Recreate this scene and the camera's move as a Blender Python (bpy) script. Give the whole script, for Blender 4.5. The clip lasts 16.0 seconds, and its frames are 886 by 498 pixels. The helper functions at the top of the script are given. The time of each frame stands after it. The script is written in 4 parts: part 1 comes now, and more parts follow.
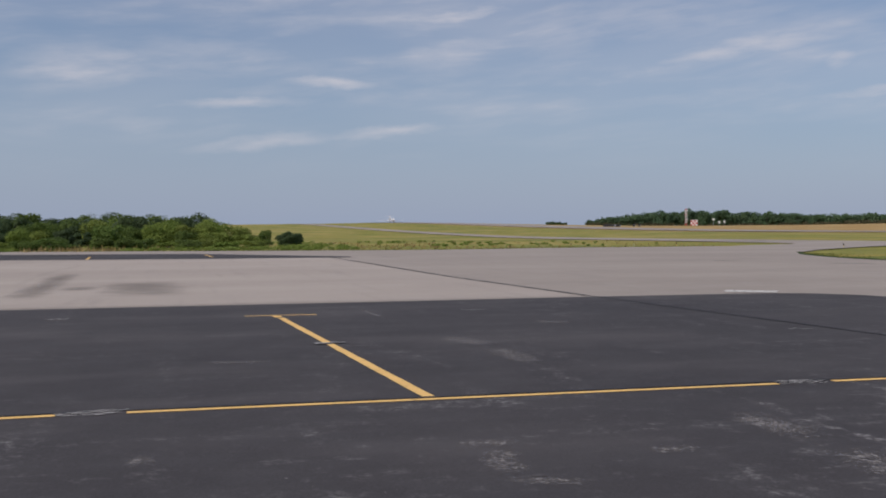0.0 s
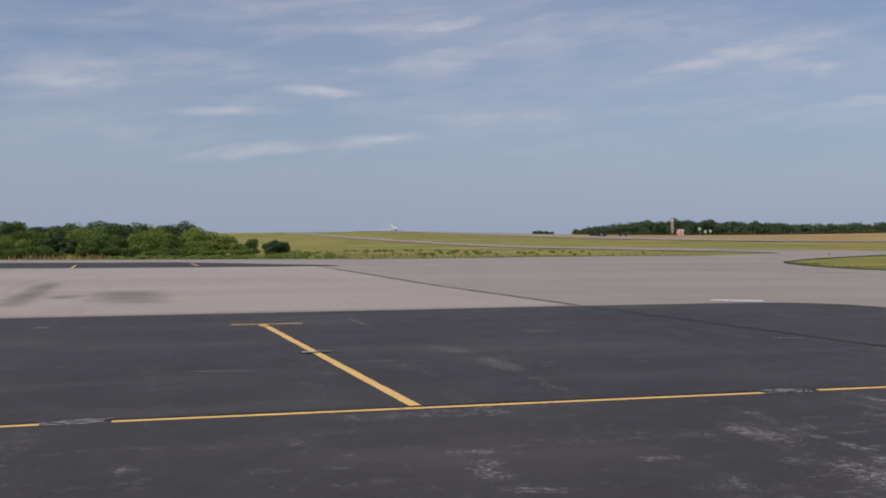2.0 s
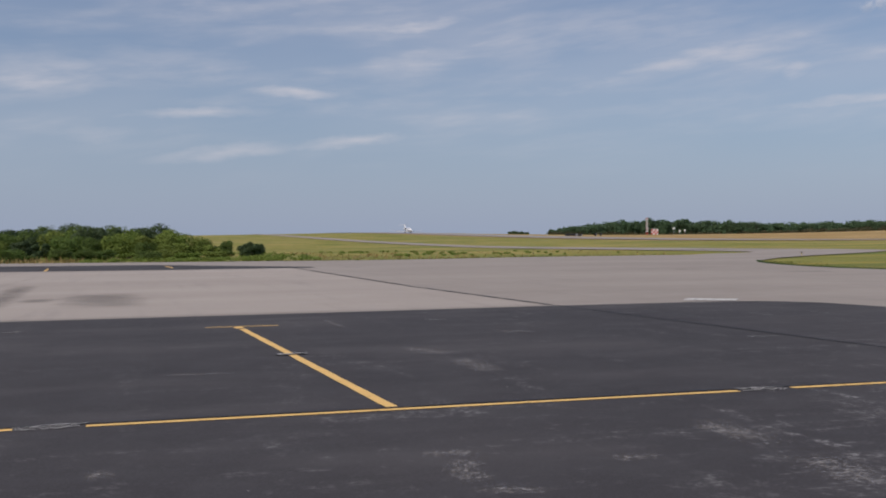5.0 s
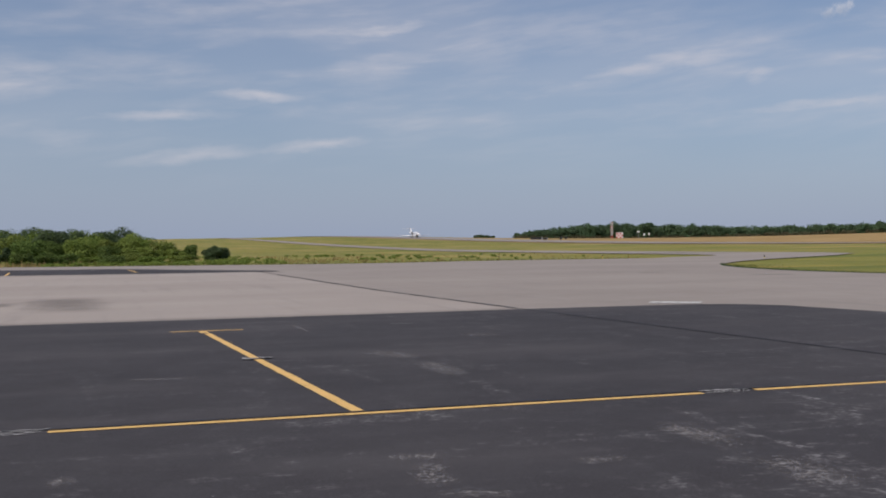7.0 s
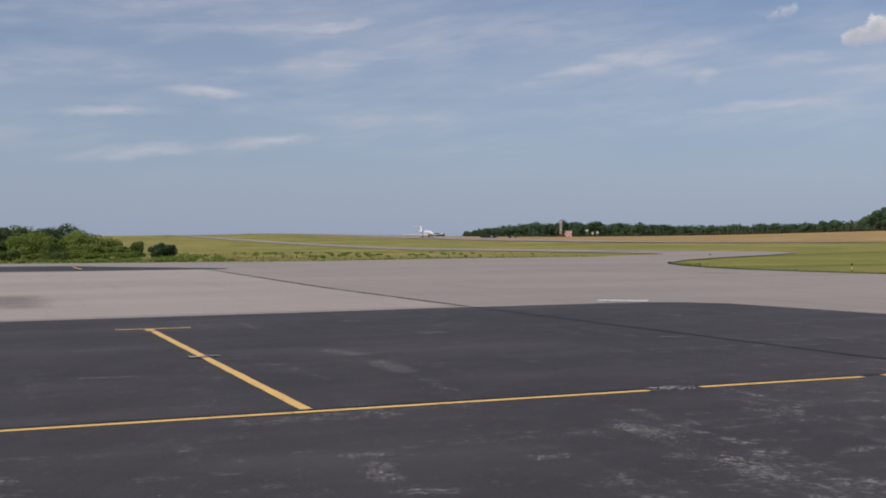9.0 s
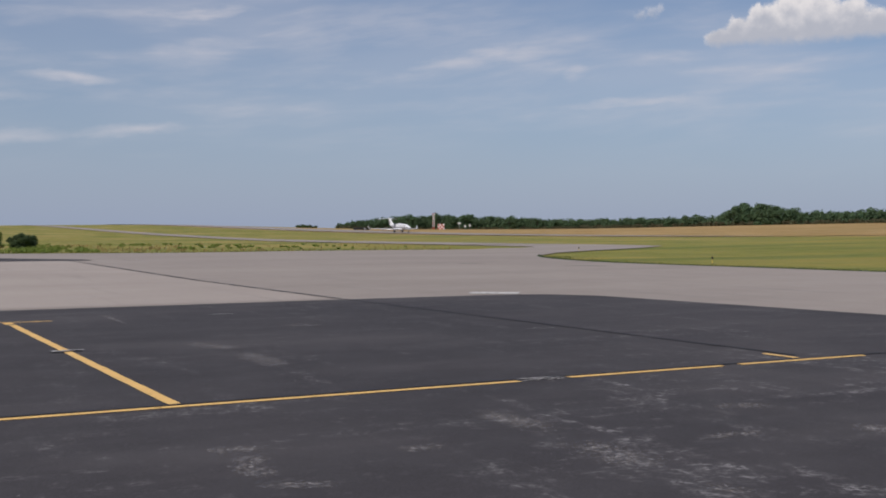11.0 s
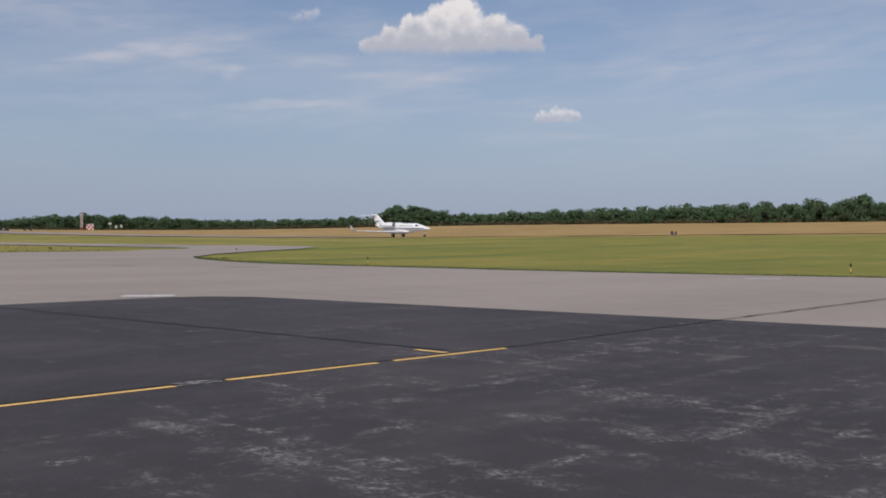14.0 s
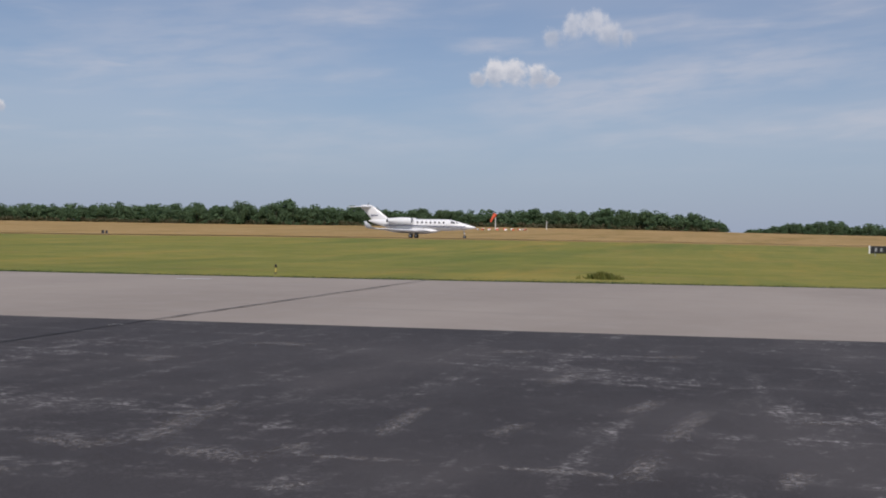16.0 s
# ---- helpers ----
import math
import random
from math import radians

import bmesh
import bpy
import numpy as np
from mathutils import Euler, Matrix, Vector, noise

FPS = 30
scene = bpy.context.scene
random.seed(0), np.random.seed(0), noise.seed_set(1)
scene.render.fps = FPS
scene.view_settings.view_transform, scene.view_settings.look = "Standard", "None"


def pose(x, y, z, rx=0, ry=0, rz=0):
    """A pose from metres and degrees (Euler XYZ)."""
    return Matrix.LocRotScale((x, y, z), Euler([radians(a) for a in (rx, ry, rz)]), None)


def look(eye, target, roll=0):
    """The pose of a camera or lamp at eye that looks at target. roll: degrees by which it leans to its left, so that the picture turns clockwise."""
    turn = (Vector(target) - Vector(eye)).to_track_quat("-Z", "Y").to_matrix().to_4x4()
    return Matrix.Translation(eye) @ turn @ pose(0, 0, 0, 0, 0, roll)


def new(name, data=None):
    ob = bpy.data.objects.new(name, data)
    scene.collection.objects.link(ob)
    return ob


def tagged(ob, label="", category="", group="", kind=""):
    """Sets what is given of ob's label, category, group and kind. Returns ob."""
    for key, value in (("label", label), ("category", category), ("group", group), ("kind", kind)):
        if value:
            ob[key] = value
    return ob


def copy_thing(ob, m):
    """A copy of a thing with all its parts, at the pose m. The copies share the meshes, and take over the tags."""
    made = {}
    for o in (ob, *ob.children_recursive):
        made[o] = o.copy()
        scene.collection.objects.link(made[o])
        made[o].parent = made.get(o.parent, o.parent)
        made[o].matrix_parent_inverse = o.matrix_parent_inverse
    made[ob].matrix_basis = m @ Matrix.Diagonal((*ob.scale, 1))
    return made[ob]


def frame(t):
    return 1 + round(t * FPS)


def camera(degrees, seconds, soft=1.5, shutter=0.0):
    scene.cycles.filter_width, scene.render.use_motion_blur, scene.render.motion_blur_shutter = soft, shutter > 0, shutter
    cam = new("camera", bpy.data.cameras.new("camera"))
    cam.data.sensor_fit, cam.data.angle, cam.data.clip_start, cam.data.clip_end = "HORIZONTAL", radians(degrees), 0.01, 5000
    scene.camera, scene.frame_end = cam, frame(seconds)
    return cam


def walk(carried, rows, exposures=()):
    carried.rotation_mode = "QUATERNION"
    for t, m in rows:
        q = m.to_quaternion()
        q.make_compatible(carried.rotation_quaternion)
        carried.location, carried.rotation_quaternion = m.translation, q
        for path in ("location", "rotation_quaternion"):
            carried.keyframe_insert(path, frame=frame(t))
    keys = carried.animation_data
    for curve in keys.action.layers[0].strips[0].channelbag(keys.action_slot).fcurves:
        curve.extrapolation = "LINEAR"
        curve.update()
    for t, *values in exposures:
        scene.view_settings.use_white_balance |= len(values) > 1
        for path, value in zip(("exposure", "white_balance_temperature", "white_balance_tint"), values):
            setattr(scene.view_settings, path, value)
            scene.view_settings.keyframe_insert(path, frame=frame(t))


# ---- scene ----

# ---------------------------------------------------------------- camera
EYE = 1.7
LENS = 44.6
PATH = [  # seconds, heading clockwise from +y, pitch, roll
    (0.0, -0.01, -0.95, -0.35), (0.5, 0.19, -0.78, -0.37), (1.0, 0.25, -0.76, -0.35), (1.5, 0.53, -0.73, -0.35),
    (2.0, 0.69, -0.48, -0.23), (2.5, 0.87, -0.25, -0.39), (3.0, 1.09, -0.28, -0.30), (3.5, 1.33, -0.39, -0.43),
    (4.0, 1.56, -0.45, -0.44), (6.5, 3.13, -0.35, -0.73), (7.0, 3.79, -0.27, -0.63), (7.5, 4.55, -0.18, -0.67),
    (8.0, 5.54, -0.20, -0.55), (10.3, 10.16, -0.84, -0.01), (10.5, 11.59, -0.85, -0.05), (11.0, 13.18, -0.84, -0.09),
    (11.5, 15.29, -0.94, 0.07), (12.0, 17.56, -0.99, -0.30), (12.5, 20.03, -0.96, -0.25), (13.0, 23.42, -0.96, 0.13),
    (13.5, 26.86, -0.92, -0.16), (14.0, 31.18, -0.81, -0.05), (14.5, 36.43, -0.61, 0.04), (15.0, 44.43, -0.42, 0.46),
    (15.5, 52.69, -0.59, 0.17), (16.0, 60.65, -0.53, 1.13),
]
cam = camera(LENS, 16.0, soft=1.9)
walk(cam, [(t, pose(0, 0, EYE, 90 + p, 0, -h) @ pose(0, 0, 0, 0, 0, r)) for t, h, p, r in PATH],
     exposures=[(0.0, -0.20, 6500, 15), (16.0, -0.20, 6500, 15)])

# ---------------------------------------------------------------- sun, sky
SUN_EL, SUN_AZ = 48.0, -125.0   # azimuth clockwise from +y: behind the camera, to the left


def way(az, el):
    a, e = radians(az), radians(el)
    return Vector((math.sin(a) * math.cos(e), math.cos(a) * math.cos(e), math.sin(e)))


sun = new("sun", bpy.data.lights.new("sun", "SUN"))
sun.data.energy, sun.data.angle, sun.data.color = 3.3, radians(0.55), (1.0, 0.945, 0.86)
sun.matrix_world = look(way(SUN_AZ, SUN_EL) * 100, (0, 0, 0))


class Nodes:
    """Short hand for a node tree."""

    def __init__(self, tree):
        self.tree = tree
        tree.nodes.clear()

    def add(self, kind, **sets):
        n = self.tree.nodes.new(kind)
        for k, val in sets.items():
            if k == "blend":
                n.blend_type = val
            elif k == "op":
                n.operation = val
            elif k == "dtype":
                n.data_type = val
            elif k == "clamp":
                n.use_clamp = val
        return n

    def put(self, node, slot, val):
        if isinstance(val, bpy.types.NodeSocket):
            self.tree.links.new(val, node.inputs[slot])
        else:
            node.inputs[slot].default_value = val

    def math(self, op, a, b=0.0, c=0.0, clamp=False):
        n = self.add("ShaderNodeMath", op=op, clamp=clamp)
        for i, q in enumerate((a, b, c)):
            self.put(n, i, q)
        return n.outputs[0]

    def vec(self, op, a, b=(0, 0, 0)):
        n = self.add("ShaderNodeVectorMath", op=op)
        self.put(n, 0, a), self.put(n, 1, b)
        return n.outputs["Value"] if op in ("DOT_PRODUCT", "LENGTH") else n.outputs[0]

    def noise(self, vector, scale, detail=4.0, rough=0.55, distort=0.0):
        n = self.add("ShaderNodeTexNoise")
        self.put(n, "Vector", vector), self.put(n, "Scale", scale), self.put(n, "Detail", detail)
        self.put(n, "Roughness", rough), self.put(n, "Distortion", distort)
        return n.outputs[0]

    def ramp(self, val, lo, hi, a=0.0, b=1.0):
        n = self.add("ShaderNodeMapRange")
        n.interpolation_type = "SMOOTHSTEP"
        for k, q in (("Value", val), ("From Min", lo), ("From Max", hi), ("To Min", a), ("To Max", b)):
            self.put(n, k, q)
        return n.outputs[0]

    def mix(self, fac, a, b, blend="MIX"):
        n = self.add("ShaderNodeMix", dtype="RGBA", blend=blend)
        self.put(n, 0, fac), self.put(n, 6, a), self.put(n, 7, b)
        return n.outputs[2]

    def squeeze(self, vector, scale, turn=0.0):
        """Turns the space about z by that many degrees, then scales it."""
        for values in ({"Rotation": (0, 0, radians(turn))}, {"Scale": scale}):
            n = self.add("ShaderNodeMapping")
            self.put(n, "Vector", vector)
            for k, val in values.items():
                n.inputs[k].default_value = val
            vector = n.outputs[0]
        return vector


def c3(r, g, b):
    return (r, g, b, 1.0)


# cumulus clouds: azimuth and elevation of the middle of the base, size of the fleece, how dense, and their
# heaps (degrees right of the middle, degrees up, radius)
CUMULUS = [
    (31.70, 9.62, 60.0, 1.0, ((-0.8, 1.5, 1.3), (-1.9, 1.05, 1.1), (-3.1, 0.55, 0.9), (-4.1, 0.2, 0.75), (0.5, 1.6, 1.35), (2.1, 1.05, 1.25), (3.3, 0.6, 1.0), (4.3, 0.15, 0.8), (-0.3, 1.9, 0.9), (0.1, 0.7, 1.5), (-2.2, 0.2, 1.2), (2.2, 0.2, 1.3), (-1.0, 0.3, 1.3), (1.1, 0.35, 1.3), (3.3, 0.1, 1.1), (-3.3, 0.1, 1.0))),
    (37.25, 5.85, 130.0, 0.72, ((-0.7, 0.15, 0.6), (-0.1, 0.3, 0.65), (0.45, 0.3, 0.65), (0.9, 0.2, 0.5))),
    (64.25, 8.05, 90.0, 0.74, ((-1.9, 0.35, 0.6), (-1.0, 0.7, 0.95), (0.0, 0.75, 0.95), (1.2, 0.6, 0.9), (2.0, 0.35, 0.6))),
    (68.1, 10.15, 90.0, 0.55, ((-1.9, 0.5, 0.7), (-0.7, 1.0, 1.0), (0.2, 1.25, 1.0), (1.0, 0.6, 1.0), (2.1, 0.35, 0.6))),
    (24.0, 10.9, 170.0, 0.38, ((-0.5, 0.2, 0.5), (0.1, 0.4, 0.55), (0.5, 0.6, 0.4))),
]
# thin high streaks: azimuth, elevation, half length, half depth, rise to the right (degrees), density
STREAKS_WEST = [
    (-18.6, 8.3, 3.4, 1.2, 4, .55), (-10.9, 8.9, 6.5, 1.0, -5, .34), (-8.5, 12.0, 6.0, 0.8, 2, .40), (-6.0, 7.8, 2.4, 0.36, -2, .60), (-11.1, 6.7, 3.8, 0.30, 2, .50),
    (-2.9, 5.3, 2.7, 0.32, 5, .55), (-9.4, 4.7, 3.4, 0.36, 6, .46), (-16.0, 5.6, 2.6, 0.5, 3, .26), (1.0, 11.3, 3.2, 0.40, 7, .62)]
STREAKS_EAST = [
    (15.6, 9.2, 5.0, 0.55, 6, .60), (9.8, 8.0, 5.2, 0.40, 5, .38), (9.0, 10.3, 11.0, 2.0, 3, .34), (20.2, 8.4, 1.0, 0.5, 8, .50), (23.4, 6.8, 4.6, 0.32, 2, .46),
    (31.2, 7.4, 3.0, 0.7, 4, .30), (48.0, 9.4, 9.0, 3.2, 6, .30), (72.5, 8.2, 12.0, 1.8, 9, .44), (63.2, 10.2, 2.2, 0.4, 3, .42), (56.0, 5.0, 9.0, 1.4, 3, .22)]

world = bpy.data.worlds.new("sky")
scene.world = world
world.use_nodes = True
w = Nodes(world.node_tree)
sky = w.add("ShaderNodeTexSky")
sky.sky_type, sky.sun_disc = "NISHITA", False
sky.sun_elevation, sky.sun_rotation = radians(SUN_EL), radians(SUN_AZ)
sky.air_density, sky.dust_density, sky.ozone_density, sky.altitude = 1.0, 0.8, 2.5, 0
coord = w.add("ShaderNodeTexCoord").outputs["Generated"]
sep = w.add("ShaderNodeSeparateXYZ")
w.put(sep, 0, coord)
dx, dy, dz = sep.outputs
plane = w.add("ShaderNodeCombineXYZ")
w.put(plane, 0, w.math("ARCTAN2", dx, dy)), w.put(plane, 1, w.math("ARCSINE", dz))
# high thin streaks: soft patches, long and low, and a broad veil between them
warp = w.noise(w.squeeze(plane.outputs[0], (3.0, 8.0, 1.0)), 1.0, 3.0, 0.5)
st = w.vec("ADD", w.squeeze(plane.outputs[0], (7.0, 42.0, 1.0), -4), w.vec("MULTIPLY", warp, (0.6, 2.2, 0)))
thin = w.noise(st, 1.0, 5.0, 0.52)
small = w.noise(w.squeeze(plane.outputs[0], (20.0, 95.0, 1.0), -5), 1.0, 4.0, 0.55)
broad = w.noise(w.squeeze(plane.outputs[0], (2.2, 8.0, 1.0), -6), 1.0, 3.0, 0.5)
up = w.ramp(dz, 0.03, 0.15)
veil = w.math("MULTIPLY", w.ramp(thin, 0.40, 0.80), w.ramp(small, 0.25, 0.72, 0.35, 1.0))
veil = w.math("MULTIPLY", veil, w.ramp(broad, 0.30, 0.60, 0.25, 1.0))
veil = w.math("ADD", w.math("MULTIPLY", veil, 0.72), w.math("MULTIPLY", w.ramp(broad, 0.32, 0.72), 0.34))
veil = w.math("MULTIPLY", w.math("MULTIPLY", veil, 0.78), up)
# the streaks, frayed by the noises above
fray = w.math("MULTIPLY", w.ramp(small, 0.25, 0.66, 0.45, 1.0), w.ramp(thin, 0.30, 0.60, 0.6, 1.0))
swerve = w.vec("MULTIPLY", w.vec("SUBTRACT", w.noise(w.squeeze(plane.outputs[0], (16.0, 40.0, 1.0)), 1.0, 4.0, 0.6), (0.5, 0.5, 0.5)), (0.0, 0.018, 0.0))
bent = w.vec("ADD", plane.outputs[0], swerve)
for az, el, long, deep, tilt, dense in STREAKS_WEST + STREAKS_EAST:
    place = w.vec("SUBTRACT", bent, (radians(az), radians(el), 0))
    place = w.squeeze(place, (1 / radians(long), 1 / radians(deep), 0.0), -tilt)
    body = w.ramp(w.vec("LENGTH", place), 1.7, 0.0)
    veil = w.math("MAXIMUM", veil, w.math("MULTIPLY", w.math("MULTIPLY", body, fray), dense * 1.2))
tint = w.mix(1.0, sky.outputs[0], c3(0.945, 1.0, 1.06), "MULTIPLY")
# humid summer haze low in the sky
tint = w.mix(w.ramp(dz, -0.02, 0.16, 0.85, 0.25), tint, c3(3.98, 4.9, 6.68))
colour = w.mix(veil, tint, c3(7.7, 7.7, 8.1))
curl = w.noise(coord, 34.0, 3.0, 0.5)
for az, el, grain, dense, heaps in CUMULUS:
    mid = way(az, el)
    right = Vector((math.cos(radians(az)), -math.sin(radians(az)), 0))
    over = right.cross(mid)
    fleece = w.noise(coord, grain * 1.6, 6.0, 0.62)
    puff = w.math("ADD", w.math("MULTIPLY", curl, 0.4), w.math("MULTIPLY", fleece, 0.6))
    local = w.add("ShaderNodeCombineXYZ")
    w.put(local, 0, w.math("MULTIPLY", w.vec("DOT_PRODUCT", coord, right), 57.3)), w.put(local, 1, w.math("MULTIPLY", w.vec("DOT_PRODUCT", coord, over), 57.3))
    stir = w.vec("MULTIPLY", w.vec("SUBTRACT", w.noise(coord, grain * 0.55, 4.0, 0.6), (0.5, 0.5, 0.5)), (1.6, -1.1, 0.0))
    spot = w.vec("ADD", local.outputs[0], w.vec("MULTIPLY", stir, (60 / grain, 60 / grain, 0)))
    field = -1.0
    for hx, hy, hr in heaps:
        reach = w.math("DIVIDE", w.vec("LENGTH", w.vec("SUBTRACT", spot, (hx, hy, 0))), hr)
        field = w.math("SMOOTH_MAX", field, w.math("SUBTRACT", 1.0, reach), 0.45)
    ahead = w.math("GREATER_THAN", w.vec("DOT_PRODUCT", coord, mid), 0.5)
    tall = max(hy + hr for hx, hy, hr in heaps)
    rough = w.math("MULTIPLY", w.math("SUBTRACT", puff, 0.5), 1.35)
    b = w.math("DIVIDE", w.vec("DOT_PRODUCT", coord, over), math.tan(radians(tall)))
    foot = w.math("ADD", w.math("MULTIPLY", b, 1.7), w.math("ADD", 0.16, w.math("MULTIPLY", rough, 0.40)))
    edge = w.math("MINIMUM", w.math("ADD", w.math("SUBTRACT", field, 0.16), rough), foot)
    body = w.math("MULTIPLY", w.ramp(edge, -0.04, 0.30 + 0.6 * (1 - dense)), ahead)
    # sunlit heaps over a grey base
    rim = w.math("SUBTRACT", w.math("MULTIPLY", b, 0.95), w.math("MULTIPLY", w.math("MAXIMUM", field, 0.0), 0.42))
    lit = w.ramp(w.math("ADD", rim, w.math("MULTIPLY", w.math("SUBTRACT", puff, 0.5), 1.1)), -0.22, 0.52)
    shade = w.mix(lit, c3(5.7, 6.1, 6.8), c3(9.9, 9.75, 9.6))
    colour = w.mix(w.math("MULTIPLY", body, dense), colour, shade)
back = w.add("ShaderNodeBackground")
w.put(back, "Color", colour), w.put(back, "Strength", 0.088)
w.put(w.add("ShaderNodeOutputWorld"), "Surface", back.outputs[0])

# ---------------------------------------------------------------- materials


def material(name, rough=0.8, metal=0.0, spec=0.5):
    m = bpy.data.materials.new(name)
    m.use_nodes = True
    n = Nodes(m.node_tree)
    bs = n.add("ShaderNodeBsdfPrincipled")
    n.put(bs, "Roughness", rough), n.put(bs, "Metallic", metal), n.put(bs, "Specular IOR Level", spec)
    out = n.add("ShaderNodeOutputMaterial")
    n.put(out, "Surface", bs.outputs[0])
    n.bs, n.out, n.m = bs, out, m
    n.pos = n.add("ShaderNodeNewGeometry").outputs["Position"]
    n.obj = n.add("ShaderNodeTexCoord").outputs["Object"]
    return n


def bump(n, height, strength, distance):
    b = n.add("ShaderNodeBump")
    n.put(b, "Height", height), n.put(b, "Strength", strength), n.put(b, "Distance", distance)
    n.put(n.bs, "Normal", b.outputs[0])


def plain(name, colour, rough=0.5, metal=0.0, vary=0.12, scale=3.0, glow=0.0):
    n = material(name, rough, metal)
    f = n.noise(n.obj, scale, 5.0, 0.6)
    dark = c3(*[q * (1 - vary) for q in colour])
    light = c3(*[min(1.0, q * (1 + vary)) for q in colour])
    n.put(n.bs, "Base Color", n.mix(n.ramp(f, 0.3, 0.7), dark, light))
    if glow:
        n.put(n.bs, "Emission Color", c3(*colour)), n.put(n.bs, "Emission Strength", glow)
    return n.m


def asphalt_dark():
    n = material("dark_asphalt", 0.86, spec=0.3)
    big = n.noise(n.pos, 0.16, 5.0, 0.6)
    mid = n.noise(n.pos, 1.1, 6.0, 0.65)
    grit = n.noise(n.pos, 55.0, 3.0, 0.7)
    col = n.mix(n.ramp(big, 0.3, 0.7), c3(0.0288, 0.0250, 0.0266), c3(0.0440, 0.0382, 0.0396))
    col = n.mix(n.ramp(mid, 0.35, 0.75, 0, 0.55), col, c3(0.054, 0.050, 0.052))
    col = n.mix(n.ramp(grit, 0.35, 0.8, 0, 0.35), col, c3(0.10, 0.097, 0.10))
    # broad dull and worn fields
    field = n.noise(n.squeeze(n.pos, (0.22, 0.5, 1.0), -14), 0.7, 4.0, 0.6)
    col = n.mix(n.ramp(field, 0.46, 0.68, 0, 0.42), col, c3(0.092, 0.083, 0.083))
    # pale blotches, scattered thin and in drifts along the two paving directions
    fine = n.noise(n.pos, 3.6, 9.0, 0.74)
    flecks = n.ramp(n.noise(n.pos, 16.0, 5.0, 0.75), 0.42, 0.60)
    # most of the wear lies on the near side of the long yellow line, and more of it to the east
    part_x = n.vec("DOT_PRODUCT", n.pos, (1, 0, 0))
    beyond = n.vec("DOT_PRODUCT", n.pos, (-0.255, 0.967, 0))
    used = n.math("MULTIPLY", n.ramp(beyond, 9.9, 11.3, 1.0, 0.50), n.ramp(part_x, -4.0, 6.0, 0.42, 1.0))
    used = n.math("MULTIPLY", used, n.ramp(n.noise(n.pos, 0.45, 3.0, 0.6), 0.36, 0.62, 0.25, 1.0))
    thin = n.math("MULTIPLY", n.math("MULTIPLY", n.ramp(fine, 0.54, 0.70), flecks), used)
    col = n.mix(n.math("MULTIPLY", thin, 0.42), col, c3(0.36, 0.345, 0.34))
    for turn, seed, amount in ((-14.0, 0.0, 0.58), (75.5, 31.0, 0.64)):
        q = n.vec("ADD", n.pos, (seed, seed * 0.7, 0))
        where = n.noise(n.squeeze(q, (0.30, 1.7, 1.0), turn), 0.8, 5.0, 0.62)
        s = n.math("MULTIPLY", n.ramp(fine, 0.42, 0.62), n.ramp(where, 0.53, 0.64))
        col = n.mix(n.math("MULTIPLY", n.math("MULTIPLY", n.math("MULTIPLY", s, flecks), used), amount), col, c3(0.36, 0.345, 0.34))
    speck = n.ramp(n.noise(n.pos, 17.0, 2.0, 0.5), 0.76, 0.82)
    col = n.mix(n.math("MULTIPLY", speck, 0.5), col, c3(0.42, 0.40, 0.38))
    n.put(n.bs, "Base Color", col)
    bump(n, grit, 0.35, 0.006)
    return n.m


def asphalt_grey(name="worn_grey_asphalt", k=1.0):
    n = material(name, 0.9, spec=0.25)
    big = n.noise(n.squeeze(n.pos, (0.5, 1.3, 1), -14), 0.09, 5.0, 0.6)
    mid = n.noise(n.pos, 0.8, 6.0, 0.65)
    grit = n.noise(n.pos, 40.0, 3.0, 0.7)
    col = n.mix(n.ramp(big, 0.3, 0.72), c3(0.280 * k, 0.241 * k, 0.209 * k), c3(0.340 * k, 0.295 * k, 0.257 * k))
    col = n.mix(n.ramp(mid, 0.4, 0.8, 0, 0.3), col, c3(0.38, 0.345, 0.32))
    col = n.mix(n.ramp(grit, 0.4, 0.8, 0, 0.25), col, c3(0.13, 0.125, 0.122))
    streak = n.noise(n.squeeze(n.pos, (0.12, 1.6, 1), 76), 0.8, 5.0, 0.6)
    col = n.mix(n.ramp(streak, 0.52, 0.8, 0, 0.3), col, c3(0.17, 0.16, 0.155))
    n.put(n.bs, "Base Color", col)
    bump(n, grit, 0.3, 0.005)
    return n.m


def cut(n, amount):
    """Lets the surface below through where amount is 0."""
    clear = n.add("ShaderNodeBsdfTransparent")
    m = n.add("ShaderNodeMixShader")
    n.put(m, 0, amount), n.put(m, 1, clear.outputs[0]), n.put(m, 2, n.bs.outputs[0])
    n.put(n.out, "Surface", m.outputs[0])


def paint(name, colour, wear=0.5, rough=0.75):
    n = material(name, rough)
    f = n.noise(n.pos, 6.0, 6.0, 0.7)
    g = n.noise(n.pos, 1.2, 4.0, 0.6)
    n.put(n.bs, "Base Color", n.mix(n.ramp(g, 0.3, 0.7), c3(*[q * 0.86 for q in colour]), c3(*colour)))
    cut(n, n.ramp(f, wear - 0.16, wear - 0.02, 0.25, 1.0))
    return n.m


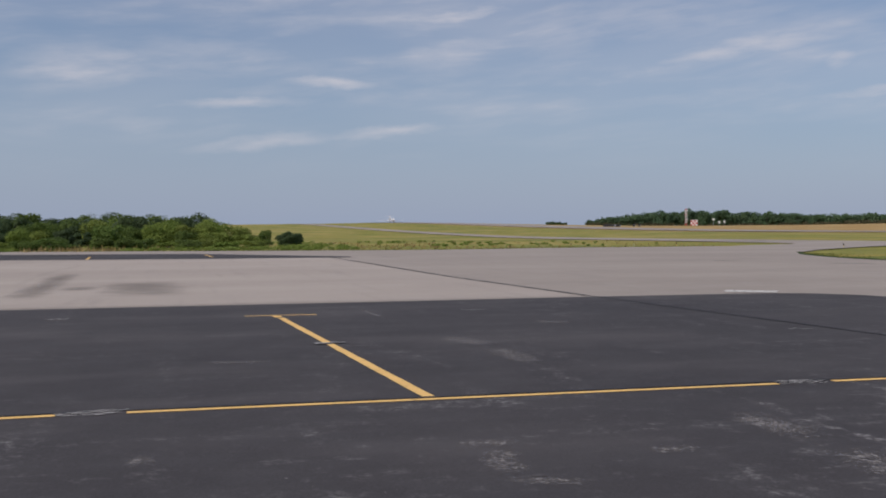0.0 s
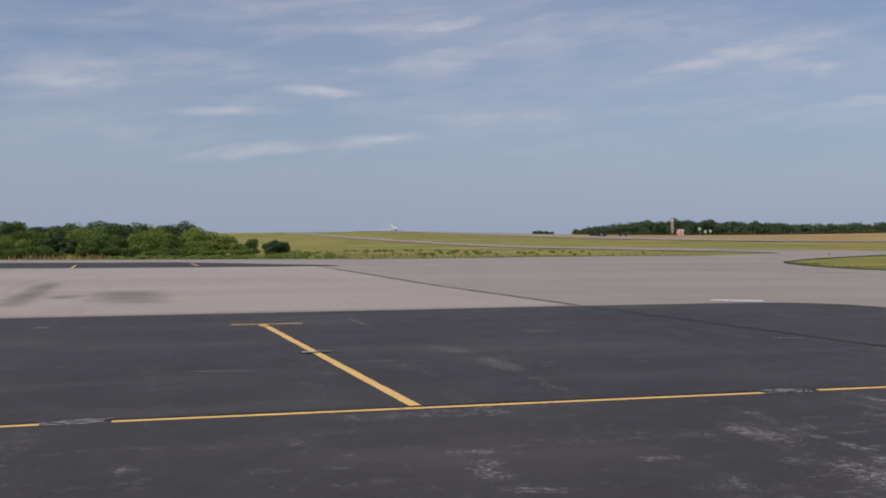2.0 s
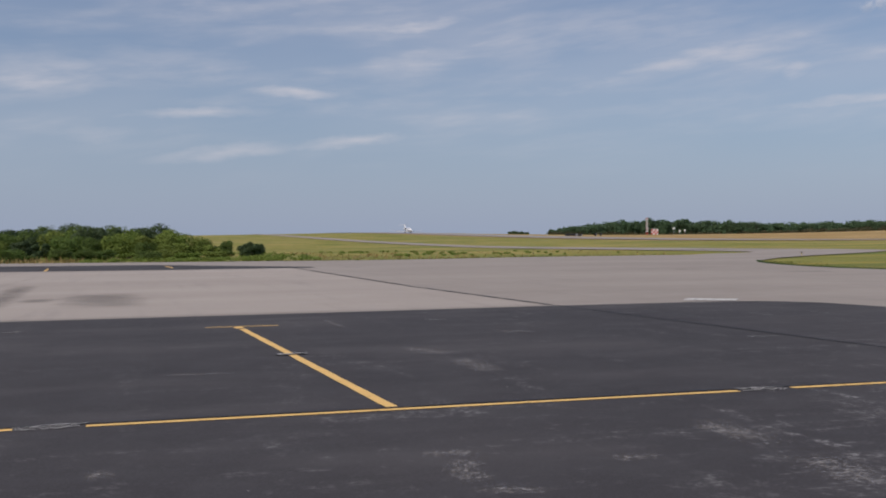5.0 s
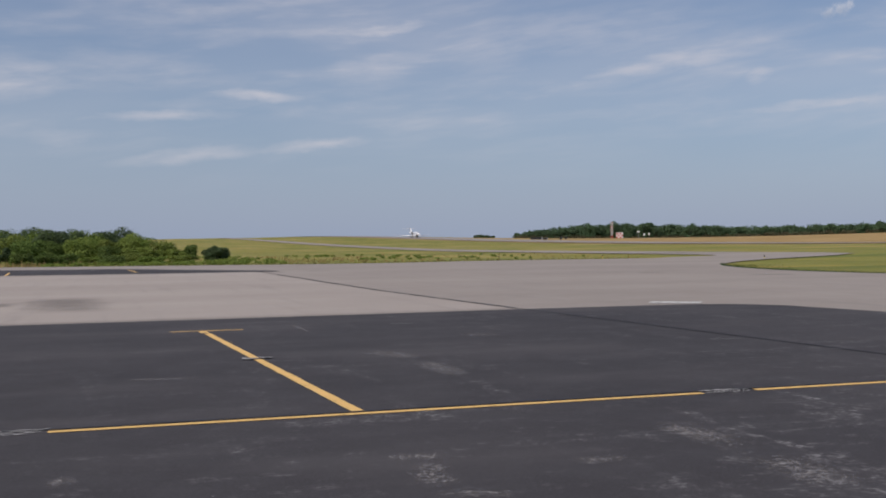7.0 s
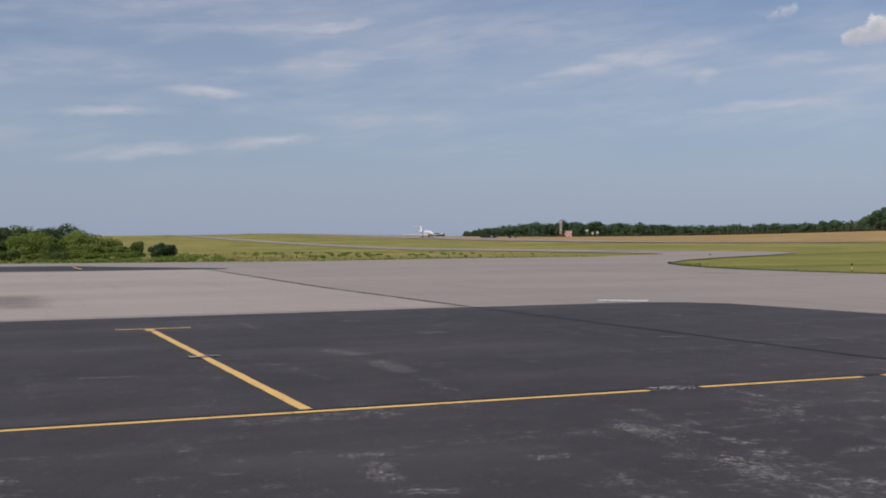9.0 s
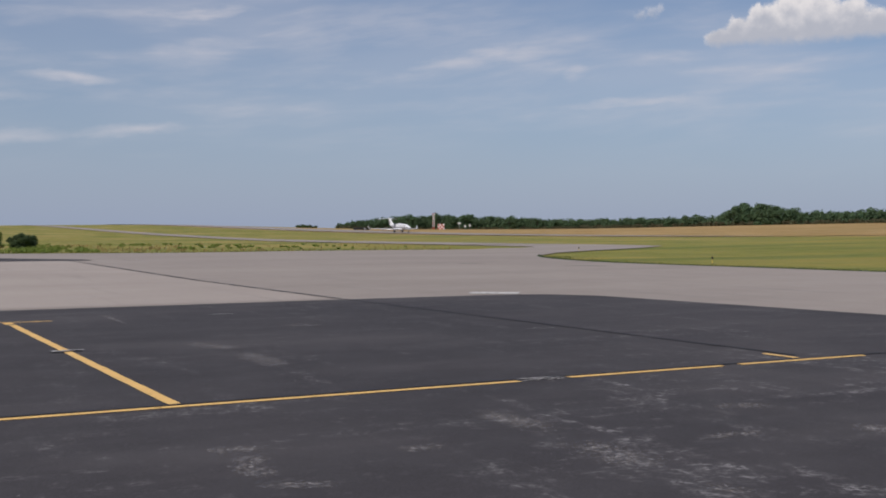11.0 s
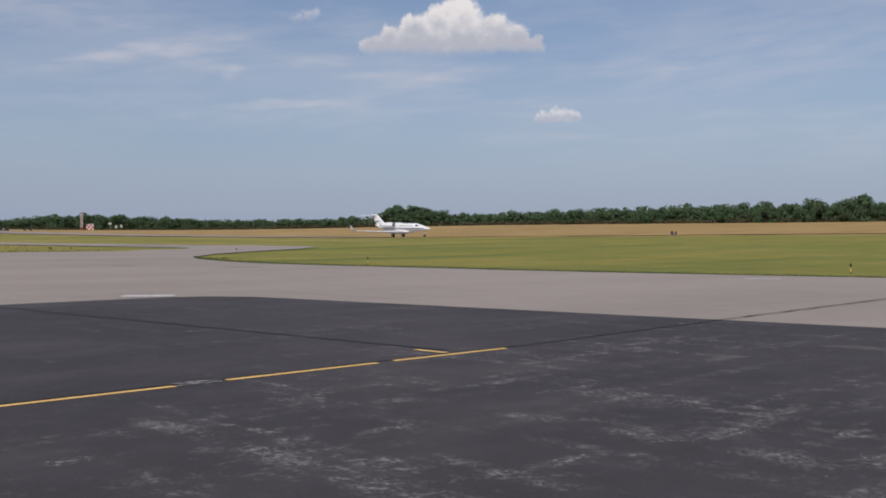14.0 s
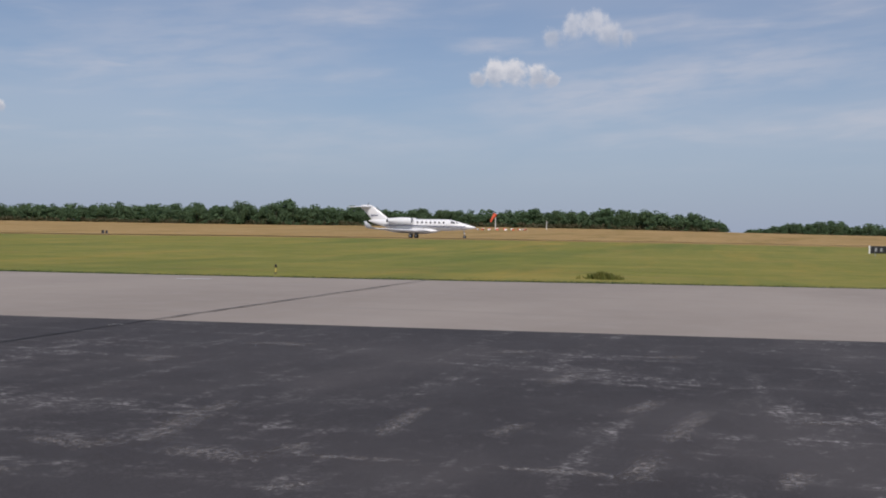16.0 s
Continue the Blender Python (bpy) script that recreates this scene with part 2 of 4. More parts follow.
def stain(name, colour, lo, hi, most, scale=3.0):
    """A smudge that fades to its edges by the mesh's own 'soft' values and is broken by noise."""
    n = material(name, 0.85)
    n.put(n.bs, "Base Color", c3(*colour))
    soft = n.add("ShaderNodeAttribute")
    soft.attribute_name = "soft"
    a = n.noise(n.pos, scale, 8.0, 0.74)
    f = n.ramp(n.math("ADD", a, n.math("MULTIPLY", n.math("SUBTRACT", soft.outputs["Fac"], 1.0), 0.3)), lo, hi, 0, most)
    cut(n, n.math("MULTIPLY", f, soft.outputs["Fac"]))
    return n.m


def smudge(name, a, b, width, mat, z, seed):
    rng = random.Random(seed)
    a, b = Vector((*a, 0)), Vector((*b, 0))
    d = b - a
    side = Vector((-d.y, d.x, 0)).normalized()
    n = max(6, int(d.length / 0.35))
    bend = rng.uniform(-0.02, 0.02) * d.length if mat == SCUFF and width > 0.2 else 0.0
    verts, faces, soft = [], [], []
    for i in range(n + 1):
        t = i / n
        wob = side * (bend * math.sin(math.pi * t) + rng.uniform(-0.05, 0.05) * width)
        for k in range(7):
            q = k / 6
            verts.append(a + d * t + wob + side * (q - 0.5) * width + Vector((0, 0, z)))
            soft.append(math.sin(math.pi * q) ** 0.8 * min(1.0, 5 * t, 5 * (1 - t)))
    for i in range(n):
        for k in range(6):
            o = i * 7 + k
            faces.append((o, o + 1, o + 8, o + 7))
    me = mesh(name, verts, faces, mat)
    at_soft = me.attributes.new("soft", "FLOAT", "POINT")
    at_soft.data.foreach_set("value", soft)
    return new(name, me)


RW = (0.9681, 0.2504)   # from the camera square to the runway
RS = (0.2504, -0.9681)  # along the runway, the way of the take-off


def grassland():
    n = material("mown_grass_and_dry_field", 0.95, spec=0.15)
    v = n.vec("DOT_PRODUCT", n.pos, (RW[0], RW[1], 0))
    s = n.vec("DOT_PRODUCT", n.pos, (RS[0], RS[1], 0))
    along = n.squeeze(n.pos, (0.42, 1.0, 1.0), 75.5)
    a = n.noise(along, 0.13, 7.0, 0.68)
    b = n.noise(n.pos, 0.5, 6.0, 0.65)
    fine = n.noise(n.pos, 7.0, 4.0, 0.7)
    green = n.mix(n.ramp(a, 0.3, 0.7), c3(0.178, 0.190, 0.040), c3(0.285, 0.256, 0.064))
    green = n.mix(n.ramp(b, 0.42, 0.75, 0, 0.6), green, c3(0.105, 0.140, 0.028))
    green = n.mix(n.ramp(fine, 0.5, 0.85, 0, 0.5), green, c3(0.36, 0.28, 0.10))
    tan = n.mix(n.ramp(a, 0.3, 0.72), c3(0.345, 0.220, 0.085), c3(0.45, 0.315, 0.145))
    tan = n.mix(n.ramp(b, 0.42, 0.75, 0, 0.7), tan, c3(0.25, 0.165, 0.065))
    lane = n.noise(n.squeeze(n.pos, (0.12, 1.0, 1.0), 75.5), 0.10, 5.0, 0.65)
    tan = n.mix(n.ramp(lane, 0.5, 0.7, 0, 0.6), tan, c3(0.235, 0.175, 0.07))
    wob = n.math("ADD", v, n.math("MULTIPLY", n.math("SUBTRACT", b, 0.5), 22.0))
    dry = n.ramp(wob, 149, 157)
    # the dry field thins out to green behind the rise on the runway's far end
    dry = n.math("MULTIPLY", dry, n.ramp(s, -760, -380, 0.35, 1.0))
    # mottling of the sward at two sizes
    wide = n.noise(n.squeeze(n.pos, (0.35, 1.0, 1.0), 75.5), 0.045, 4.0, 0.6)
    green = n.mix(n.ramp(wide, 0.44, 0.66, 0, 0.26), green, c3(0.120, 0.168, 0.038))
    tuft = n.noise(n.pos, 1.6, 5.0, 0.7)
    green = n.mix(n.ramp(tuft, 0.52, 0.78, 0, 0.55), green, c3(0.10, 0.125, 0.03))
    bare = n.math("MULTIPLY", n.ramp(n.noise(along, 0.11, 6.0, 0.7), 0.54, 0.7), n.ramp(v, 70, 48))
    green = n.mix(n.math("MULTIPLY", bare, 0.7), green, c3(0.27, 0.175, 0.075))
    # dried patches between the taxiway and the shrubs
    patch = n.math("MULTIPLY", n.ramp(n.noise(along, 0.07, 4.0, 0.6), 0.40, 0.66), n.ramp(s, -150, -85, 0.8, 0.12))
    green = n.mix(patch, green, c3(0.36, 0.285, 0.105))
    # ochre and deeper green clumps that lie across the mowing
    across = n.squeeze(n.pos, (1.0, 0.14, 1.0), 75.5)
    ochre = n.math("MULTIPLY", n.ramp(n.noise(across, 0.10, 6.0, 0.68), 0.50, 0.66), n.ramp(tuft, 0.3, 0.6, 0.5, 1.0))
    green = n.mix(n.math("MULTIPLY", ochre, 0.6), green, c3(0.385, 0.265, 0.062))
    lush = n.ramp(n.noise(n.vec("ADD", across, (40, 90, 0)), 0.085, 5.0, 0.62), 0.47, 0.64, 0, 0.68)
    green = n.mix(lush, green, c3(0.105, 0.152, 0.036))
    # long bands left by the mower, and worn straw beside the pavement
    swath = n.noise(n.squeeze(n.pos, (0.035, 1.0, 1.0), 75.5), 0.16, 5.0, 0.6)
    green = n.mix(n.ramp(swath, 0.50, 0.66, 0, 0.12), green, c3(0.100, 0.140, 0.036))
    green = n.mix(n.ramp(n.noise(n.pos, 3.2, 6.0, 0.74), 0.54, 0.72, 0, 0.5), green, c3(0.30, 0.24, 0.085))
    green = n.mix(n.ramp(n.noise(n.vec("ADD", along, (9, 70, 0)), 0.35, 6.0, 0.7), 0.54, 0.70, 0, 0.6), green, c3(0.30, 0.195, 0.075))
    clump = n.ramp(n.noise(n.vec("ADD", across, (15, 70, 0)), 0.12, 6.0, 0.7), 0.50, 0.64, 0, 0.7)
    tan = n.mix(clump, tan, c3(0.225, 0.165, 0.055))
    n.put(n.bs, "Base Color", n.mix(dry, green, tan))
    bump(n, n.math("ADD", fine, b), 0.7, 0.12)
    return n.m


def leaves(name, a, b, c):
    n = material(name, 0.75, spec=0.2)
    info = n.add("ShaderNodeObjectInfo").outputs["Random"]
    isl = n.add("ShaderNodeNewGeometry").outputs["Random Per Island"]
    col = n.mix(isl, c3(*a), c3(*b))
    col = n.mix(n.math("MULTIPLY", info, 0.75), col, c3(*c))
    n.put(n.bs, "Base Color", col)
    tr = n.add("ShaderNodeBsdfTranslucent")
    n.put(tr, "Color", col)
    m = n.add("ShaderNodeMixShader")
    n.put(m, 0, 0.33), n.put(m, 1, n.bs.outputs[0]), n.put(m, 2, tr.outputs[0])
    n.put(n.out, "Surface", m.outputs[0])
    return n.m


DARK = asphalt_dark()
GREY = asphalt_grey()
GREY_LIGHT = asphalt_grey("cleaner_grey_asphalt", 1.2)
GRASS = grassland()
YELLOW = paint("worn_yellow_paint", (0.82, 0.515, 0.165), 0.44)
PALE = paint("faded_white_paint", (0.60, 0.58, 0.55), 0.52)
SEAM = plain("black_joint_sealant", (0.017, 0.016, 0.018), 0.7)
LEAF_DARK = leaves("dark_tree_leaves", (0.047, 0.086, 0.039), (0.104, 0.151, 0.062), (0.081, 0.112, 0.052))
# far wood: paler and bluer, the haze of distance is put into the leaf colour
LEAF_HAZY_WOOD = leaves("hazy_far_wood_leaves", (0.066, 0.123, 0.064), (0.119, 0.188, 0.089), (0.103, 0.157, 0.080))
LEAF_MID = leaves("shrub_leaves", (0.073, 0.128, 0.029), (0.152, 0.213, 0.049), (0.104, 0.140, 0.037))
LEAF_LIGHT = leaves("bright_shrub_leaves", (0.126, 0.198, 0.036), (0.222, 0.288, 0.060), (0.192, 0.216, 0.054))
LEAF_UNDER = leaves("undergrowth_leaves", (0.086, 0.094, 0.050), (0.149, 0.127, 0.072), (0.110, 0.099, 0.055))
BLADE = leaves("grass_blades", (0.10, 0.13, 0.026), (0.22, 0.21, 0.06), (0.15, 0.16, 0.04))
STRAW = leaves("dry_grass_blades", (0.30, 0.22, 0.085), (0.42, 0.31, 0.13), (0.26, 0.20, 0.08))
BARK = plain("bark", (0.085, 0.065, 0.050), 0.9, vary=0.3)
WHITE = plain("white_gloss_paint", (0.80, 0.80, 0.80), 0.22, vary=0.02, scale=0.6)
SHADOW_GREY = plain("light_grey_paint", (0.55, 0.57, 0.60), 0.3, vary=0.04)
STRIPE = plain("blue_grey_stripe_paint", (0.085, 0.095, 0.17), 0.3, vary=0.05)
GLASS = plain("dark_cabin_glass", (0.012, 0.014, 0.018), 0.06, vary=0.1)
METAL = plain("polished_metal", (0.62, 0.62, 0.63), 0.25, 1.0, vary=0.08)
BLACK = plain("black_rubber", (0.02, 0.02, 0.021), 0.8)
HOLLOW = plain("engine_shadowed_metal", (0.05, 0.05, 0.055), 0.5, 0.6)
ORANGE = plain("orange_red_paint", (0.62, 0.085, 0.030), 0.6)
RED = plain("signal_red_paint", (0.50, 0.06, 0.05), 0.6)
CHALK = plain("white_painted_board", (0.72, 0.72, 0.70), 0.6, vary=0.06)
STAKE = plain("yellow_stake_paint", (0.68, 0.50, 0.12), 0.6)
BOX = plain("black_sign_face", (0.016, 0.015, 0.016), 0.5)
STEEL = plain("galvanised_steel", (0.36, 0.37, 0.38), 0.5, 0.7)

# ---------------------------------------------------------------- helpers for meshes


def mesh(name, verts, faces, mat, smooth=False):
    me = bpy.data.meshes.new(name)
    me.from_pydata([tuple(q) for q in verts], [], faces)
    me.update()
    me.materials.append(mat)
    if smooth:
        me.polygons.foreach_set("use_smooth", [True] * len(me.polygons))
    return me


def part(name, bm, mat, parent=None, label=""):
    me = bpy.data.meshes.new(name)
    bmesh.ops.recalc_face_normals(bm, faces=bm.faces)
    bm.to_mesh(me)
    bm.free()
    me.materials.append(mat)
    ob = new(name, me)
    ob.parent = parent
    return tagged(ob, label)


def empty(name, m, label, category, group=""):
    ob = new(name)
    ob.empty_display_size = 0.2
    ob.matrix_world = m
    return tagged(ob, label, category, group)


def box(bm, size, at, bevel=0.0, turn=None):
    m = Matrix.Translation(at) @ (turn or Matrix()) @ Matrix.Diagonal((*size, 1))
    made = bmesh.ops.create_cube(bm, size=1.0, matrix=m)["verts"]
    if bevel:
        edges = list({e for q in made for e in q.link_edges})
        bmesh.ops.bevel(bm, geom=edges, offset=bevel, segments=2, affect="EDGES", profile=0.5)
    return bm


def rod(bm, a, b, ra, rb=None, sides=8):
    a, b = Vector(a), Vector(b)
    m = Matrix.Translation((a + b) / 2) @ (b - a).to_track_quat("Z", "Y").to_matrix().to_4x4()
    bmesh.ops.create_cone(bm, cap_ends=True, segments=sides, radius1=ra, radius2=ra if rb is None else rb,
                          depth=(b - a).length, matrix=m)
    return bm


def loft(bm, rings, caps=True):
    rows = [[bm.verts.new(q) for q in ring] for ring in rings]
    k = len(rows[0])
    for r0, r1 in zip(rows, rows[1:]):
        for i in range(k):
            bm.faces.new((r0[i], r0[(i + 1) % k], r1[(i + 1) % k], r1[i]))
    if caps:
        bm.faces.new(rows[0][::-1]), bm.faces.new(rows[-1])
    for f in bm.faces:
        f.smooth = True
    return bm


# ---------------------------------------------------------------- the lie of the land


def ease(q):
    q = min(1.0, max(0.0, q))
    return q * q * (3 - 2 * q)


def rise(x, y):
    """Ground height: level apron, a shallow fall and rise along the runway, a hill at its far end, a field that climbs beyond."""
    v = RW[0] * x + RW[1] * y
    s = RS[0] * x + RS[1] * y
    low = 0.9 + 0.95 * ease((s + 200) / 190)
    base = low * min(1.0, max(0.0, (v - 56) / 101)) ** 1.3
    hill = 7.9 * ease((-s - 200) / 700) * (1 - 0.62 * ease((v - 175) / 160)) * (1 - 0.75 * ease((-s - 900) / 900))
    hill *= 1 - 0.5 * ease((-v - 60) / 200)
    slope = (5.0 * ease((s + 640) / 330) + 0.8) * (1 - 0.3 * ease((s + 130) / 220))
    field = slope * min(1.0, max(0.0, (v - 190) / 232)) * (1 - 0.6 * ease((v - 520) / 600))
    return base + hill + field


def plan(v, s):
    return (RW[0] * v + RS[0] * s, RW[1] * v + RS[1] * s)


def ground():
    radii = [0.0] + [3.0 * 1.052 ** i for i in range(143)]
    turns = 260
    verts, faces = [(0, 0, -0.07)], []
    for r in radii[1:]:
        for k in range(turns):
            a = 2 * math.pi * k / turns
            x, y = r * math.sin(a), r * math.cos(a)
            verts.append((x, y, rise(x, y) - 0.07 - (0.05 if r > 300 else 0)))
    for k in range(turns):
        faces.append((0, 1 + (k + 1) % turns, 1 + k))
    for i in range(len(radii) - 2):
        for k in range(turns):
            a, b = 1 + i * turns + k, 1 + i * turns + (k + 1) % turns
            faces.append((a, b, b + turns, a + turns))
    ob = new("ground", mesh("ground", verts, faces, GRASS, True))
    tagged(ob, "mown green grass and dry tan field on gently rolling airfield", "grass field", kind="structure")


def slab(name, outline, z, thick, mat, label, category):
    bm = bmesh.new()
    top = [bm.verts.new((x, y, z)) for x, y in outline]
    f = bm.faces.new(top)
    low = [bm.verts.new((x, y, z - thick)) for x, y in outline]
    for i in range(len(top)):
        j = (i + 1) % len(top)
        bm.faces.new((top[i], low[i], low[j], top[j]))
    bmesh.ops.triangulate(bm, faces=[f])
    ob = part(name, bm, mat)
    tagged(ob, label, category, kind="structure")
    return ob


def ribbon(name, left, right, mat, label, category, lift=0.0, across=6):
    """A paved strip between two edges, laid on the land."""
    verts, faces = [], []
    for a, b in zip(left, right):
        for k in range(across + 1):
            t = k / across
            x, y = a[0] + (b[0] - a[0]) * t, a[1] + (b[1] - a[1]) * t
            verts.append((x, y, rise(x, y) + lift))
    for i in range(len(left) - 1):
        for k in range(across):
            a = i * (across + 1) + k
            faces.append((a, a + 1, a + across + 2, a + across + 1))
    ob = new(name, mesh(name, verts, faces, mat, True))
    tagged(ob, label, category, kind="structure")
    return ob


def curve(points, step=2.0):
    """A smooth line through the points."""
    out = []
    p = [Vector(q) for q in points]
    p = [2 * p[0] - p[1]] + p + [2 * p[-1] - p[-2]]
    for i in range(1, len(p) - 2):
        n = max(2, int((p[i + 1] - p[i]).length / step))
        for k in range(n):
            t = k / n
            out.append(0.5 * (2 * p[i] + (p[i + 1] - p[i - 1]) * t + (2 * p[i - 1] - 5 * p[i] + 4 * p[i + 1] - p[i + 2]) * t * t
                              + (3 * p[i] - p[i - 1] - 3 * p[i + 1] + p[i + 2]) * t ** 3))
    out.append(p[-2])
    return [(q.x, q.y) for q in out]


NORTH_EDGE = [(-170, 112), (-90, 104), (-42, 101), (-4, 98.5), (12, 106), (29, 109.5)]
EAST_EDGE = [(25.6, 78), (24.0, 72), (23.2, 64), (23.8, 57), (26.4, 49), (30.2, 38), (38.4, 21.7), (47.6, 5.8), (72, -42), (98, -90)]
DARK_EDGE = [(-70, 8.9), (-10, 23.75), (3.6, 27.4), (7.6, 28.3), (9.4, 28.35), (10.7, 27.4), (11.6, 25.2), (15.0, 16.7), (20.7, 2.6), (34, -30)]


def pavements():
    slab("apron", curve(NORTH_EDGE, 3) + curve(EAST_EDGE, 3) + [(-170, -90)], 0.0, 0.3, GREY,
         "weathered pale grey asphalt apron", "apron")
    slab("apron_overlay", curve(DARK_EDGE[:3], 5) + curve(DARK_EDGE[3:6], 0.5) + curve(DARK_EDGE[6:], 3) + [(34, -60), (-70, -60)], 0.012, 0.01, DARK,
         "dark sealed asphalt with pale scuffs", "apron")
    # way from the apron out to the taxiway
    north = [(29, 109.5), plan(60, -102.8), plan(66, -104.5), plan(69, -109), plan(70, -118), plan(70, -130)]
    south = [(25.6, 78), plan(52, -78), plan(60.5, -85), plan(72, -91.5), plan(79.5, -97.5), plan(82, -110), plan(82, -130)]
    north = curve(north[1:], 4)
    south = curve(south[1:], 4)
    n = min(len(north), len(south))
    pick = lambda q: [q[round(i * (len(q) - 1) / (n - 1))] for i in range(n)]
    ribbon("taxiway_entry", [(29, 109.5)] + pick(north), [(25.6, 78)] + pick(south), GREY, "pale grey asphalt taxiway bend", "taxiway", 0.0, 10)
    far = [-130 - 14 * i for i in range(52)]
    near_side = [(130, 70), (200, 72), (300, 80), (385, 82.5), (470, 84), (900, 90)]
    far_side = [(130, 82), (177, 82.5), (256, 85), (331, 90), (426, 92), (900, 99)]
    ribbon("taxiway", [plan(table(near_side, -s), s) for s in far], [plan(table(far_side, -s), s) for s in far], GREY, "pale grey asphalt taxiway through grass", "taxiway", 0.03)
    run = [-1000 + 16 * i for i in range(100)]
    ribbon("runway", [plan(157, s) for s in run], [plan(187, s) for s in run], GREY, "long grey asphalt runway", "runway", 0.05)
    # cleaner panel beside the long joint
    bm = bmesh.new()
    edge = [(-170, 57.0), (-60, 66.0), (-14, 69.5), (-7.4, 71.2), (0.3, 39.7), (3.6, 28.0), (-10, 24.3), (-70, 9.0), (-170, -16)]
    bm.faces.new([bm.verts.new((x, y, 0.006)) for x, y in edge])
    tagged(part("apron_panel", bm, GREY_LIGHT), "lighter weathered asphalt panel of the apron", "apron", kind="structure")
    # dark sealed strip along the far apron
    strip_a = [(-170, 57.0), (-60, 66.0), (-14, 69.5), (-6.0, 71.5)]
    strip_b = [(-170, 84.0), (-60, 87.0), (-20, 86.0), (-6.5, 74.0)]
    bm = bmesh.new()
    bm.faces.new([bm.verts.new((x, y, 0.012)) for x, y in strip_a + strip_b[::-1]])
    tagged(part("apron_strip", bm, DARK), "dark sealed asphalt strip on grey apron", "apron", kind="structure")


def line(name, a, b, width, mat, z=0.018, ragged=0.0, step=0.4, seed=1):
    """A painted or sealed line on the pavement, with a slightly uneven edge."""
    rng = random.Random(seed)
    a, b = Vector((*a, 0)), Vector((*b, 0))
    d = (b - a).normalized()
    side = Vector((-d.y, d.x, 0))
    n = max(1, int((b - a).length / step))
    bm = bmesh.new()
    rows = []
    for i in range(n + 1):
        p = a + (b - a) * (i / n)
        j = [rng.uniform(-ragged, ragged) for _ in range(2)]
        rows.append((bm.verts.new(p + side * (width / 2 + j[0]) + Vector((0, 0, z))), bm.verts.new(p - side * (width / 2 + j[1]) + Vector((0, 0, z)))))
    for r0, r1 in zip(rows, rows[1:]):
        bm.faces.new((r0[0], r0[1], r1[1], r1[0]))
    return part(name, bm, mat)


def markings():
    def mark(a, b, width, label="worn yellow painted apron line", mat=YELLOW, **k):
        tagged(line("painted_line", a, b, width, mat, **k), label, "painted line", kind="structure")
    mark((-16, 6.25), (-3.6, 9.96), 0.11)
    mark((-2.98, 10.11), (3.64, 11.74), 0.11)
    mark((4.3, 11.93), (6.55, 12.48), 0.11)
    mark((6.85, 12.58), (9.0, 13.1), 0.11)
    mark((-0.16, 10.98), (-3.2, 21.2), 0.13, "wide worn yellow painted tie-down line", ragged=0.006)
    mark((-3.26, 21.32), (-3.37, 21.7), 0.17, "short end of a yellow tie-down line")
    mark((-4.0, 21.68), (-2.6, 22.0), 0.11, "short yellow cross bar of a tie-down mark")
    mark((7.95, 13.05), (7.78, 13.62), 0.11, "short yellow tie-down stub")
    mark((-22.8, 69.0), (-25.0, 76.5), 0.16, "short yellow tie-down dash far off")
    mark((-18.0, 81.5), (-15.8, 74.0), 0.16, "short yellow tie-down dash far off")

    def seam(a, b, width, **k):
        tagged(line("pavement_joint", a, b, width, SEAM, z=0.021, ragged=width * 0.3, **k), "black sealed pavement joint", "joint", kind="structure")
    seam((-16, 6.38), (-3.6, 10.09), 0.08, seed=2)
    seam((-3.6, 10.09), (9.4, 13.31), 0.075, seed=12)
    seam((9.4, 13.27), (15.6, 15.25), 0.05, seed=3)
    seam((15.6, 15.25), (39.2, 22.5), 0.062, seed=4)
    seam((8.1, 13.35), (3.7, 27.9), 0.06, seed=5)
    seam((3.7, 27.9), (0.3, 39.7), 0.10, seed=6)
    seam((0.3, 39.7), (-7.6, 72.0), 0.14, seed=7)
    # pale patch on the grey apron and old repairs
    for k, (a, b, wd) in enumerate((((7.7, 29.6), (9.0, 29.1), 0.85), ((30.5, 28.6), (31.5, 27.8), 0.55))):
        tagged(line("faded_patch", a, b, wd, PALE, z=0.016, ragged=0.08, seed=20 + k), "faded white paint patch on asphalt", "painted patch", kind="structure")



# old scuffs and worn stripes on the dark asphalt: ends and width
LANES = [(5.6, 8.6, 6.0, 7.5, .34), (6.0, 7.5, 6.2, 6.2, .36), (6.2, 6.3, 6.5, 4.8, .34), (6.6, 5.3, 7.1, 3.9, .16), (7.1, 3.9, 7.5, 2.1, .15), (10.5, 2.3, 11.1, 1.3, .2),
         (14.6, 7.4, 14.9, 6.7, .5), (13.2, 11.3, 13.8, 9.7, .5), (15.1, 5.3, 16.1, 4.4, .4), (2.7, 10.2, 3.0, 8.4, .4), (3.0, 8.5, 3.3, 7.0, .42), (3.3, 6.7, 3.6, 6.2, .2),
         (-0.1, 17.4, 0.7, 15.7, .45), (0.7, 15.9, 1.2, 13.4, .42), (0.4, 8.5, 0.45, 7.3, .25), (-1.9, 23.9, -1.1, 20.8, .14)]
